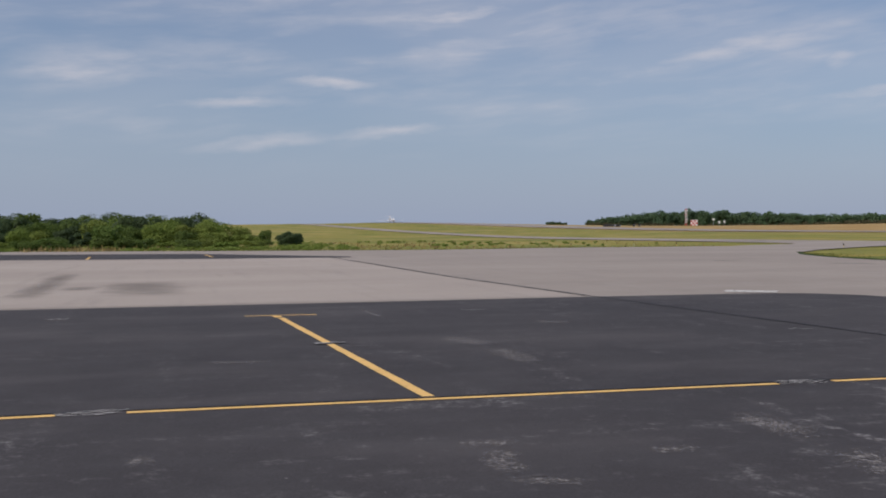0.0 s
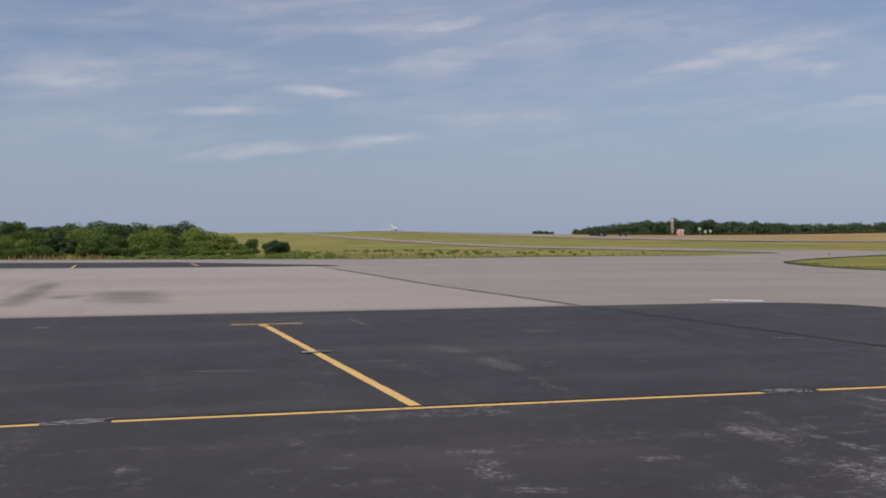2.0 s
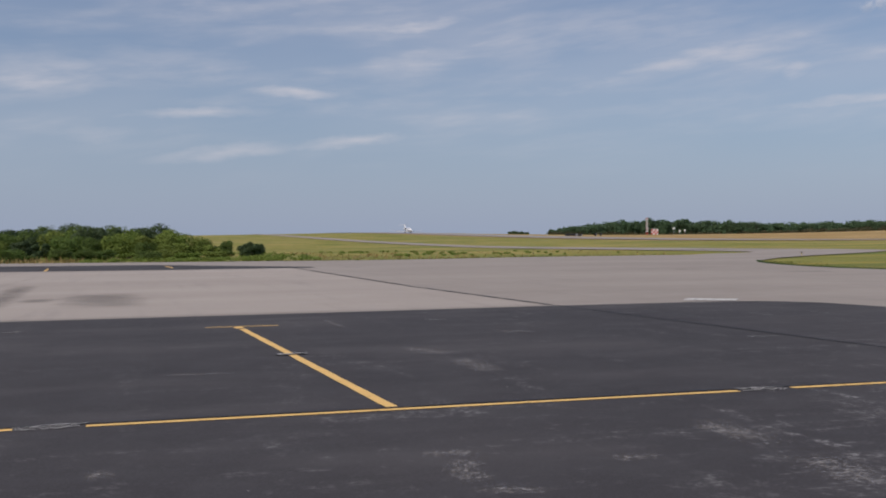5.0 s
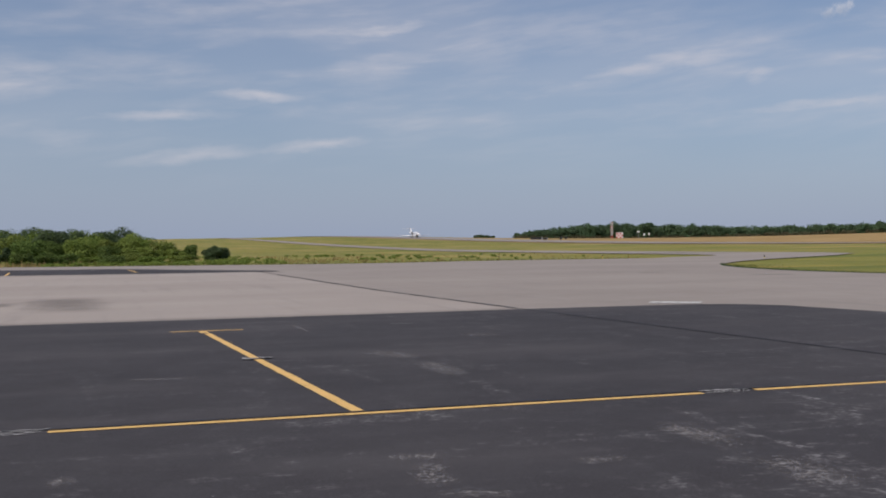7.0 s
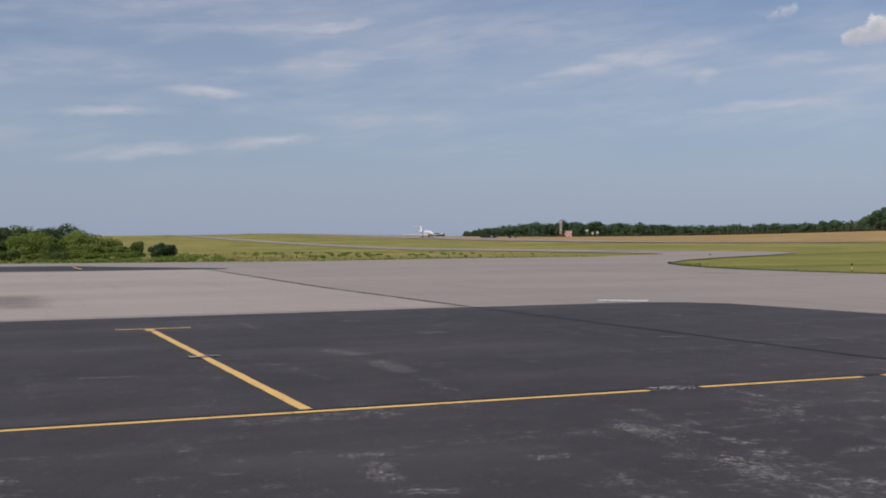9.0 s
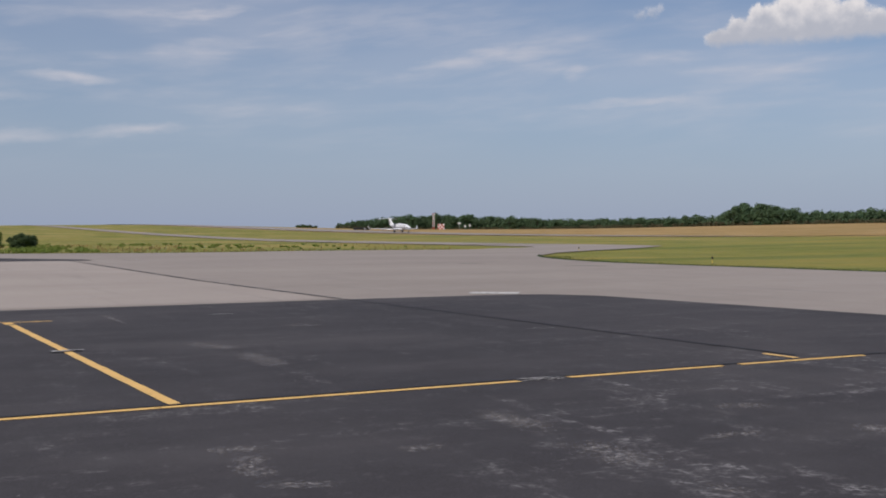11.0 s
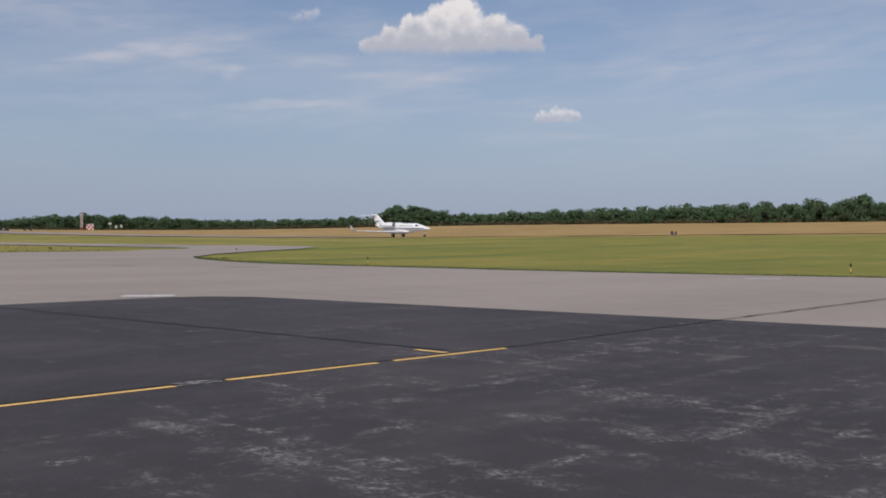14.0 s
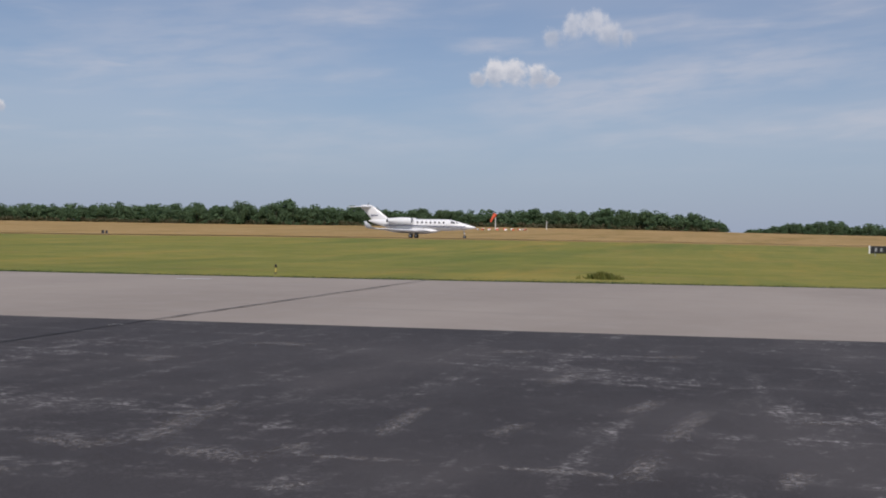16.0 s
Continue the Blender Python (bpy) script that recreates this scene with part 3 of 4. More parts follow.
CROSSINGS = [(6.2, 6.4, 8.0, 7.0, .3), (7.2, 6.8, 8.8, 7.3, .24), (6.5, 5.2, 7.3, 5.3, .2), (4.2, 6.2, 5.5, 6.45, .22), (3.9, 8.1, 4.9, 8.3, .22), (4.8, 9.6, 5.7, 9.5, .3), (11.4, 3.0, 8.4, 2.7, .24),
             (8.6, 2.7, 6.9, 2.5, .24), (7.2, 4.8, 9.9, 5.5, .2), (11.3, 5.0, 13.4, 5.3, .3), (8.1, 4.2, 9.3, 4.2, .2), (9.9, 3.6, 11.5, 3.6, .25), (7.4, 1.5, 8.6, 1.6, .2), (10.1, 10.3, 11.5, 10.7, .35)]
SPOTS = [(5.5, 4.6, 6.2, 4.3, .15), (0.0, 8.5, 0.7, 8.6, .24), (0.3, 7.3, 1.1, 7.2, .2), (1.5, 20.2, 2.5, 19.7, .45), (-2.4, 7.9, -2.1, 8.0, .3), (-7.9, 21.2, -7.2, 20.9, .4), (-3.4, 13.9, -2.0, 14.1, .15), (1.4, 8.2, 2.1, 8.4, .2)]


def scuffs():
    for i, (x0, y0, x1, y1, wide) in enumerate(LANES + CROSSINGS + SPOTS):
        tagged(smudge("scuff_mark", (x0, y0), (x1, y1), wide * 2.5, SCUFF, 0.015, 50 + i),
               "pale scuffed wear on dark asphalt", "wear mark", kind="structure")
    # filled cracks where the yellow lines break off
    for i, (x, y, turn) in enumerate(((-3.3, 10.06, 15), (3.98, 11.86, 14), (-1.8, 16.35, 5), (6.0, 18.1, 0), (-7.5, 21.1, 10), (0.7, 23.0, 12), (14.2, 14.85, 18))):
        rng = random.Random(i)
        bm = bmesh.new()
        m = Matrix.Rotation(radians(turn), 4, "Z")
        for k in range(11 if i < 2 else 3):
            u = rng.uniform(-0.34, 0.08)
            for _ in range(4):
                dv = rng.uniform(-0.13, 0.13)
                a = m @ Vector((u, dv, 0))
                u2 = u + rng.uniform(0.04, 0.09)
                b = m @ Vector((u2, dv + rng.uniform(-0.05, 0.05), 0))
                d = (b - a).normalized()
                sd = Vector((-d.y, d.x, 0)) * 0.008
                bm.faces.new([bm.verts.new(q + Vector((x, y, 0.024))) for q in (a + sd, a - sd, b - sd, b + sd)])
                u = u2
        tagged(part("crack_filler", bm, FILLER), "pale cracked joint filler in asphalt", "crack filler", kind="structure")
    tagged(line("joint_patch", (-1.95, 16.16), (-1.5, 16.32), 0.17, SEAM, z=0.025, ragged=0.05, step=0.1, seed=9), "black sealed crack across the yellow line", "patch", kind="structure")
    tagged(line("crack_filler", (-1.93, 16.20), (-1.5, 16.36), 0.08, FILLER, z=0.029, ragged=0.04, step=0.08, seed=19), "pale cracked joint filler in asphalt", "crack filler", kind="structure")
    # dark tyre and oil stains on the grey apron
    for i, (x0, y0, x1, y1, wide) in enumerate(((-10.4, 26.0, -16.2, 47.0, 0.9), (-7.9, 28.4, -10.5, 37.8, 2.1),
                                                (-10.8, 31.4, -11.3, 34.4, 0.9), (16.3, 58.0, 14.4, 58.4, 1.0), (-4.4, 72.6, -2.6, 72.0, 0.8), (21.0, 52.0, 18.5, 52.8, 1.0))):
        tagged(smudge("oil_stain", (x0, y0), (x1, y1), wide * 1.5, OIL, 0.014, 80 + i),
               "dark smudged stain on grey asphalt", "stain", kind="structure")


SCUFF = stain("pale_scuffed_asphalt", (0.36, 0.335, 0.32), 0.45, 0.62, 0.62, 22.0)
FILLER = plain("pale_crack_filler", (0.40, 0.385, 0.37), 0.8, vary=0.3)
OIL = stain("dark_oil_stain", (0.13, 0.115, 0.102), 0.15, 0.6, 0.36, 0.6)

# ---------------------------------------------------------------- plants


def cards(rng, centres, per, size, flat=0.75):
    """Leaf sprays: many small bent four-cornered pieces round each centre."""
    verts, faces = [], []
    for (c, rad) in centres:
        for _ in range(per):
            d = Vector((rng.gauss(0, 1), rng.gauss(0, 1), rng.gauss(0, 1))).normalized()
            p = Vector(c) + Vector((d.x * rad, d.y * rad, d.z * rad * flat)) * rng.uniform(0.62, 1.0)
            nrm = (d + Vector((rng.gauss(0, .5), rng.gauss(0, .5), rng.gauss(0, .5) + 0.35))).normalized()
            t = nrm.orthogonal().normalized()
            t = (Matrix.Rotation(rng.uniform(0, 6.28), 3, nrm) @ t)
            b = nrm.cross(t)
            a = size * rng.uniform(0.6, 1.3)
            k = len(verts)
            verts += [p - t * a, p - b * a * 0.55 + nrm * a * 0.15, p + t * a, p + b * a * 0.55 + nrm * a * 0.15]
            faces += [(k, k + 1, k + 2), (k, k + 2, k + 3)]
    return verts, faces


def tree_model(name, seed, high, wide, mat, label, category, group, leaf=0.32, blobs=26, per=44, low=0.12):
    """A tree or tall shrub with trunk, limbs and a broken crown, 'high' metres tall."""
    rng = random.Random(seed)
    root = empty(name, Matrix.Translation((0, 0, -500)), label, category, group)
    bm = bmesh.new()
    top = Vector((rng.uniform(-.3, .3), rng.uniform(-.3, .3), high * 0.72))
    r = 0.018 * high + 0.04
    mid = top * 0.45 + Vector((rng.uniform(-.15, .15), rng.uniform(-.15, .15), 0))
    rod(bm, (0, 0, -0.3), mid, r, r * 0.7, 7), rod(bm, mid, top, r * 0.7, r * 0.25, 6)
    centres = []
    for i in range(blobs):
        z = high * (low + (1 - low - 0.06) * (i + 0.5) / blobs)
        q = (z / high - low) / (1 - low)
        reach = wide * (0.2 + 0.8 * math.sqrt(max(0.0, 1 - (1.75 * (q - 0.44)) ** 2))) * rng.uniform(0.45, 0.9)
        a = rng.uniform(0, 6.283)
        c = Vector((reach * math.cos(a), reach * math.sin(a), z))
        centres.append((c, wide * rng.uniform(0.34, 0.58)))
        if i % 3 == 0:
            at = mid.lerp(top, rng.uniform(0, 0.9)) if z > mid.z else mid * rng.uniform(0.5, 1)
            rod(bm, at, c, r * 0.3, r * 0.08, 5)
    part("trunk", bm, BARK, root)
    verts, faces = cards(rng, centres, per, leaf)
    verts = [Vector((q.x, q.y, max(q.z, 0.03))) for q in verts]
    crown = new("crown", mesh("crown", verts, faces, mat))
    crown.parent = root
    return root


def table(rows, q):
    for (a, va), (b, vb) in zip(rows, rows[1:]):
        if q <= b:
            return va + (vb - va) * max(0.0, (q - a) / (b - a))
    return rows[-1][1]


# the far wood: azimuth -> distance, and azimuth -> elevation of the tree tops
WOOD_FAR = [(6, 640), (15, 640), (20, 600), (30, 520), (40, 480), (52, 440), (60, 420), (76, 410), (77, 560), (100, 560)]
WOOD_TOP = [(7.0, .35), (7.9, .52), (10, .95), (12.3, 1.08), (15, 1.02), (18, .86), (20.5, .78), (25, .86), (27.4, .94), (28.3, 1.58), (29.6, 1.62), (31, 1.3),
            (33, 1.10), (38, 1.34), (42, 1.50), (46, 1.62), (52, 1.82), (56, 1.68), (60, 1.58), (64, 1.66), (69, 1.85), (72, 1.7), (74, 1.55), (75.2, 1.0),
            (76.4, .68), (77.6, .95), (79.2, 1.3), (81, 1.32), (83, 1.12), (86, 1.25), (100, 1.25)]


def lumps(az):
    """Taller and lower stands of trees along the wood."""
    much = 0.35 if az < 24 else 1.0
    return 1.0 + much * (0.07 * math.sin(az * 2.9 + 1) + 0.07 * math.sin(az * 5.3) + 0.06 * math.sin(az * 9.7 + 2))


def wood():
    models = [tree_model("broadleaf_tree", 10 + i, 9.0, 3.5 + 0.4 * (i % 3), LEAF_HAZY_WOOD, "dark green broadleaf tree at the edge of a far wood", "tree", "trees of the far wood",
                         leaf=0.46, blobs=24, per=74, low=0.0) for i in range(7)]
    rng = random.Random(5)
    az = 7.7
    while az < 97:
        if not 75.3 < az < 76.4:
            far = table(WOOD_FAR, az) + rng.uniform(-6, 10)
            x, y = far * math.sin(radians(az)), far * math.cos(radians(az))
            z = rise(x, y)
            h = (EYE + far * math.tan(radians(table(WOOD_TOP, az))) - z) * rng.choice((0.62, 0.74, 0.80, 0.86, 0.94)) * lumps(az)
            h = max(2.0, h)
            k = h / 9.0
            wide = max(k, 0.62)
            t = copy_thing(models[rng.randrange(7)], Matrix.Translation((x, y, z - 0.15)) @ Matrix.Rotation(rng.uniform(0, 6.28), 4, "Z"))
            t.scale = (wide, wide, k)
        az += rng.uniform(0.75, 1.25) * math.degrees(3.6 / table(WOOD_FAR, az))
    for m in models:
        for o in list(m.children_recursive) + [m]:
            bpy.data.objects.remove(o)
    # deeper rows and undergrowth that nobody could count
    centres = []
    az = 7.8
    while az < 98:
        if not 75.2 < az < 76.5:
            far = table(WOOD_FAR, az)
            for row in range(3):
                f2 = far + 4 + row * 9 + rng.uniform(-3, 3)
                x, y = f2 * math.sin(radians(az)), f2 * math.cos(radians(az))
                z = rise(x, y)
                h = max(1.5, (EYE + f2 * math.tan(radians(table(WOOD_TOP, az))) - z) * rng.uniform(0.55, 0.85) * lumps(az))
                for lev in range(5):
                    centres.append((Vector((x + rng.uniform(-1.5, 1.5), y + rng.uniform(-1.5, 1.5), z + h * (0.06 + 0.21 * lev))), 1.8))
        az += math.degrees(2.4 / table(WOOD_FAR, az))
    verts, faces = cards(rng, centres, 26, 0.66)
    tagged(new("woodland", mesh("woodland", verts, faces, LEAF_HAZY_WOOD)), "dense dark green wood behind the dry field", "wood", kind="stuff")
    # undergrowth along the foot of the wood
    low = []
    az = 7.6
    while az < 98:
        if not 75.0 < az < 76.6:
            far = table(WOOD_FAR, az) - rng.uniform(1, 7)
            x, y = far * math.sin(radians(az)), far * math.cos(radians(az))
            low.append((Vector((x, y, rise(x, y) + rng.uniform(0.2, 1.1))), rng.uniform(0.7, 1.5)))
        az += math.degrees(0.8 / table(WOOD_FAR, az))
    verts, faces = cards(rng, low, 26, 0.42, 0.8)
    tagged(new("undergrowth", mesh("undergrowth", verts, faces, LEAF_UNDER)), "brownish green undergrowth at the foot of the wood", "undergrowth", kind="stuff")
    # a low clump on the skyline of the hill
    for az, far, h in ((5.6, 600, 1.2), (5.85, 600, 1.5), (6.1, 600, 1.3), (6.4, 600, 0.9)):
        x, y = far * math.sin(radians(az)), far * math.cos(radians(az))
        one = tree_model("bush", int(az * 100), h, 1.7, LEAF_DARK, "low dark bush on the grassy skyline", "bush", "bushes on the skyline", 0.4, 12, 30, 0.02)
        one.matrix_world = Matrix.Translation((x, y, rise(x, y) - 0.1))


# the thicket beside the apron: azimuth -> elevation of its top
BRUSH_TOP = [(-40, 1.2), (-22, 1.08), (-19.5, 0.98), (-17.6, 1.02), (-16.4, 1.15), (-14.5, 1.02), (-12.6, 0.95), (-12.1, 0.72), (-11.0, 0.5), (-10.0, 0.36), (-9.6, 0.1)]


def brush():
    kinds = [("shrub", LEAF_MID, "mid green leafy shrub in a dense thicket"), ("shrub", LEAF_LIGHT, "bright green leafy shrub in a dense thicket"),
             ("small_tree", LEAF_DARK, "dark green small tree in a dense thicket")]
    models = []
    for k, (nm, mat, label) in enumerate(kinds):
        for i in range(3):
            models.append(tree_model(nm, 100 + 10 * k + i, 3.6, 2.1 + 0.3 * i, mat, label, "shrub" if k < 2 else "tree", "shrubs of the thicket", leaf=0.17, blobs=19, per=240, low=0.0))
    rng = random.Random(8)
    for row, (near, far) in enumerate(((116, 124), (126, 138), (142, 158), (160, 185))):
        az = -37.0
        while az < -9.7 - (0, 0, 0.8, 1.6)[row]:
            r = rng.uniform(near, far)
            x, y = r * math.sin(radians(az)), r * math.cos(radians(az))
            z = rise(x, y)
            cap = EYE + r * math.tan(radians(table(BRUSH_TOP, az))) - z
            h = 0.9 * cap * rng.uniform((0.16, 0.46, 0.68, 0.84)[row], (0.38, 0.74, 0.92, 1.0)[row])
            if h > 0.5:
                u = rng.random()
                kind = (1 if u < .3 else 0) if row < 1 else (1 if u < .3 else 0 if u < .65 else 2) if row < 3 else (2 if u < .75 else 0)
                if (-15.5 < az < -12.6 and row < 3 and u < .5) or (az > -12.6 and u < .8):
                    kind = 1
                k = h / 3.6
                t = copy_thing(models[kind * 3 + rng.randrange(3)], Matrix.Translation((x, y, z - 0.1)) @ Matrix.Rotation(rng.uniform(0, 6.28), 4, "Z"))
                t.scale = (max(k, 0.55) * rng.uniform(1, 1.25), max(k, 0.55), k)
            az += math.degrees(rng.uniform(1.8, 3.2) / r)
    # the two bushes that stand free
    for az, r, h, k in ((-9.35, 150, 2.3, 0), (-9.9, 148, 1.6, 0), (-8.3, 134, 1.9, 2), (-7.8, 134, 1.85, 2), (-8.05, 133, 2.15, 2)):
        x, y = r * math.sin(radians(az)), r * math.cos(radians(az))
        t = copy_thing(models[k * 3], Matrix.Translation((x, y, rise(x, y) - 0.15)) @ Matrix.Rotation(az * 9, 4, "Z"))
        t.scale = (0.5, 0.5, 0.85 * h / 3.6)
        tagged(t, "dark green rounded bush standing free in grass", group="free bushes")
    for m in models:
        for o in list(m.children_recursive) + [m]:
            bpy.data.objects.remove(o)


def blades(name, spots, rng, mat, label, category, high, wide):
    verts, faces = [], []
    for x, y, k in spots:
        z = rise(x, y) - 0.08
        a = rng.uniform(0, 6.283)
        h = high * k * rng.uniform(0.5, 1.2)
        lean = Vector((rng.gauss(0, .35), rng.gauss(0, .35), 1)).normalized() * h
        sd = Vector((math.cos(a), math.sin(a), 0)) * wide * rng.uniform(0.6, 1.2)
        i = len(verts)
        p = Vector((x, y, z))
        verts += [p - sd, p + sd, p + lean * 0.6 + sd * 0.5, p + lean]
        faces += [(i, i + 1, i + 2), (i, i + 2, i + 3)]
    tagged(new(name, mesh(name, verts, faces, mat)), label, category, kind="stuff")


def verges():
    rng = random.Random(21)
    spots, weeds, straw, fringe = [], [], [], []
    east = curve(EAST_EDGE, 0.5)
    for (x0, y0), (x1, y1) in zip(east, east[1:]):
        if y0 < -12:
            break
        d = Vector((x1 - x0, y1 - y0))
        out = Vector((-d.y, d.x)).normalized()
        for _ in range(120):
            foot = Vector((x0, y0)) + d * rng.random() + out * rng.uniform(0.0, 0.22)
            fringe.append((foot.x, foot.y, 1.0))
        for _ in range(30):
            t = rng.random()
            off = abs(rng.gauss(0, 1.3)) + rng.uniform(0.02, 0.08)
            p = Vector((x0, y0)) + d * t + out * off
            spots.append((p.x, p.y, 1.25 if off < 0.5 else 0.8))
    north = curve(NORTH_EDGE, 0.8)
    for (x0, y0), (x1, y1) in zip(north, north[1:]):
        if x0 < -52:
            continue
        d = Vector((x1 - x0, y1 - y0))
        out = Vector((-d.y, d.x)).normalized()
        for _ in range(40):
            p = Vector((x0, y0)) + d * rng.random() + out * (abs(rng.gauss(0, 3.0)) + 0.05)
            spots.append((p.x, p.y, 1.6))
    # rough growth between the apron and the hill
    for _ in range(9000):
        az, r = rng.uniform(-26, 15), 100 + 80 * rng.random() ** 1.4
        x, y = r * math.sin(radians(az)), r * math.cos(radians(az))
        v, s = RW[0] * x + RW[1] * y, RS[0] * x + RS[1] * y
        if s > -104 or (v > 60 and s > -135) or 70 < v < 90:
            continue
        f = noise.noise((x * 0.10, y * 0.05, 3.0))
        edge = table([(-26, 1.0), (-9, 0.8), (-5, 0.6), (-1, 0.4), (4, 0.2), (15, 0.08)], az)
        if f > 0.06 and rng.random() < edge * 0.26:
            weeds.append((Vector((x, y, rise(x, y) + 0.08)), rng.uniform(0.35, 0.8) * (0.3 + 0.7 * edge)))
        elif f < -0.05 and rng.random() < edge + 0.1:
            straw.append((x, y, rng.uniform(0.6, 1.2) * (1.9 if az < -14 else 1.0)))
    blades("grass_verge", spots, rng, BLADE, "uneven green grass along the apron edge", "grass", 0.11, 0.04)
    blades("grass_fringe", fringe, rng, LEAF_DARK, "dark green grass fringe at the pavement edge", "grass", 0.16, 0.022)
    verts, faces = cards(rng, weeds, 36, 0.12, 0.4)
    tagged(new("weeds", mesh("weeds", verts, faces, LEAF_LIGHT)), "low green weeds in rough grass beside the apron", "weeds", kind="stuff")
    blades("dry_grass", straw, rng, STRAW, "tall dry grass beside the apron", "dry grass", 0.32, 0.10)
    # a tussock by the apron
    tuft = []
    for _ in range(900):
        a, q = rng.uniform(0, 6.283), abs(rng.gauss(0, 0.33))
        tuft.append((48.6 + q * math.cos(a) * 1.1, 18.6 + q * math.sin(a) * 1.4, 1.2 - 0.6 * q))
    blades("tussock", tuft, rng, BLADE, "green tussock in the mown grass", "grass tuft", 0.34, 0.04)


# ---------------------------------------------------------------- airfield furniture


def stake_marker(x, y, high=0.44, top=BOX):
    z = rise(x, y) - 0.07
    root = empty("edge_marker", Matrix.Translation((x, y, z)), "yellow stake with a dark light head in grass", "edge marker", "apron edge markers")
    part("base", rod(bmesh.new(), (0, 0, 0), (0, 0, 0.05), 0.06, 0.05, 10), BOX, root)
    part("stake", rod(bmesh.new(), (0, 0, 0.05), (0, 0, high * 0.66), 0.022, 0.022, 8), STAKE, root)
    bm = rod(bmesh.new(), (0, 0, high * 0.66), (0, 0, high * 0.93), 0.045, 0.055, 10)
    rod(bm, (0, 0, high * 0.93), (0, 0, high), 0.055, 0.02, 10)
    part("light_head", bm, top, root, "dark blue glass light head")


def at(az, far):
    x, y = far * math.sin(radians(az)), far * math.cos(radians(az))
    return x, y, rise(x, y)


def lattice_mast():
    x, y, z = at(12.68, 585)
    root = empty("antenna_mast", Matrix.Translation((x, y, z)), "red and white lattice antenna mast before the wood", "antenna mast")
    high, n = 8.8, 7
    for k in range(n):
        bm = bmesh.new()
        z0, z1 = high * k / n, high * (k + 1) / n
        for sx, sy in ((-1, -1), (1, -1), (1, 1), (-1, 1)):
            rod(bm, (sx * .42, sy * .42, z0), (sx * .42, sy * .42, z1), 0.07, sides=6)
        for (ax, ay), (bx, by) in (((-1, -1), (1, -1)), ((1, -1), (1, 1)), ((1, 1), (-1, 1)), ((-1, 1), (-1, -1))):
            rod(bm, (ax * .42, ay * .42, z0), (bx * .42, by * .42, z1), 0.045, sides=5)
            rod(bm, (ax * .42, ay * .42, z1), (bx * .42, by * .42, z1), 0.045, sides=5)
        part("mast_section", bm, RED if k % 2 == 0 else CHALK, root, "red section" if k % 2 == 0 else "white section")
    for h in (3.2, 5.6, 8.0):
        part("antenna_panel", box(bmesh.new(), (1.3, 0.35, 0.5), (0, -0.65, h), 0.05), CHALK, root, "white antenna panel")
    # checked hut beside it
    x, y, z = at(13.08, 583)
    hut = empty("equipment_hut", pose(x, y, z, 0, 0, -13), "red and white checked equipment hut", "hut")
    part("body", box(bmesh.new(), (3.6, 2.6, 2.8), (0, 0, 1.4), 0.06), CHALK, hut, "white painted walls")
    part("roof", box(bmesh.new(), (3.9, 2.9, 0.2), (0, 0, 2.9), 0.04), CHALK, hut, "flat pale roof")
    for i in range(4):
        for j in range(3):
            if (i + j) % 2 == 0:
                part("check_panel", box(bmesh.new(), (0.9, 0.04, 0.93), (-1.35 + 0.9 * i, -1.32, 0.465 + 0.93 * j), 0.01), RED, hut, "red painted square")


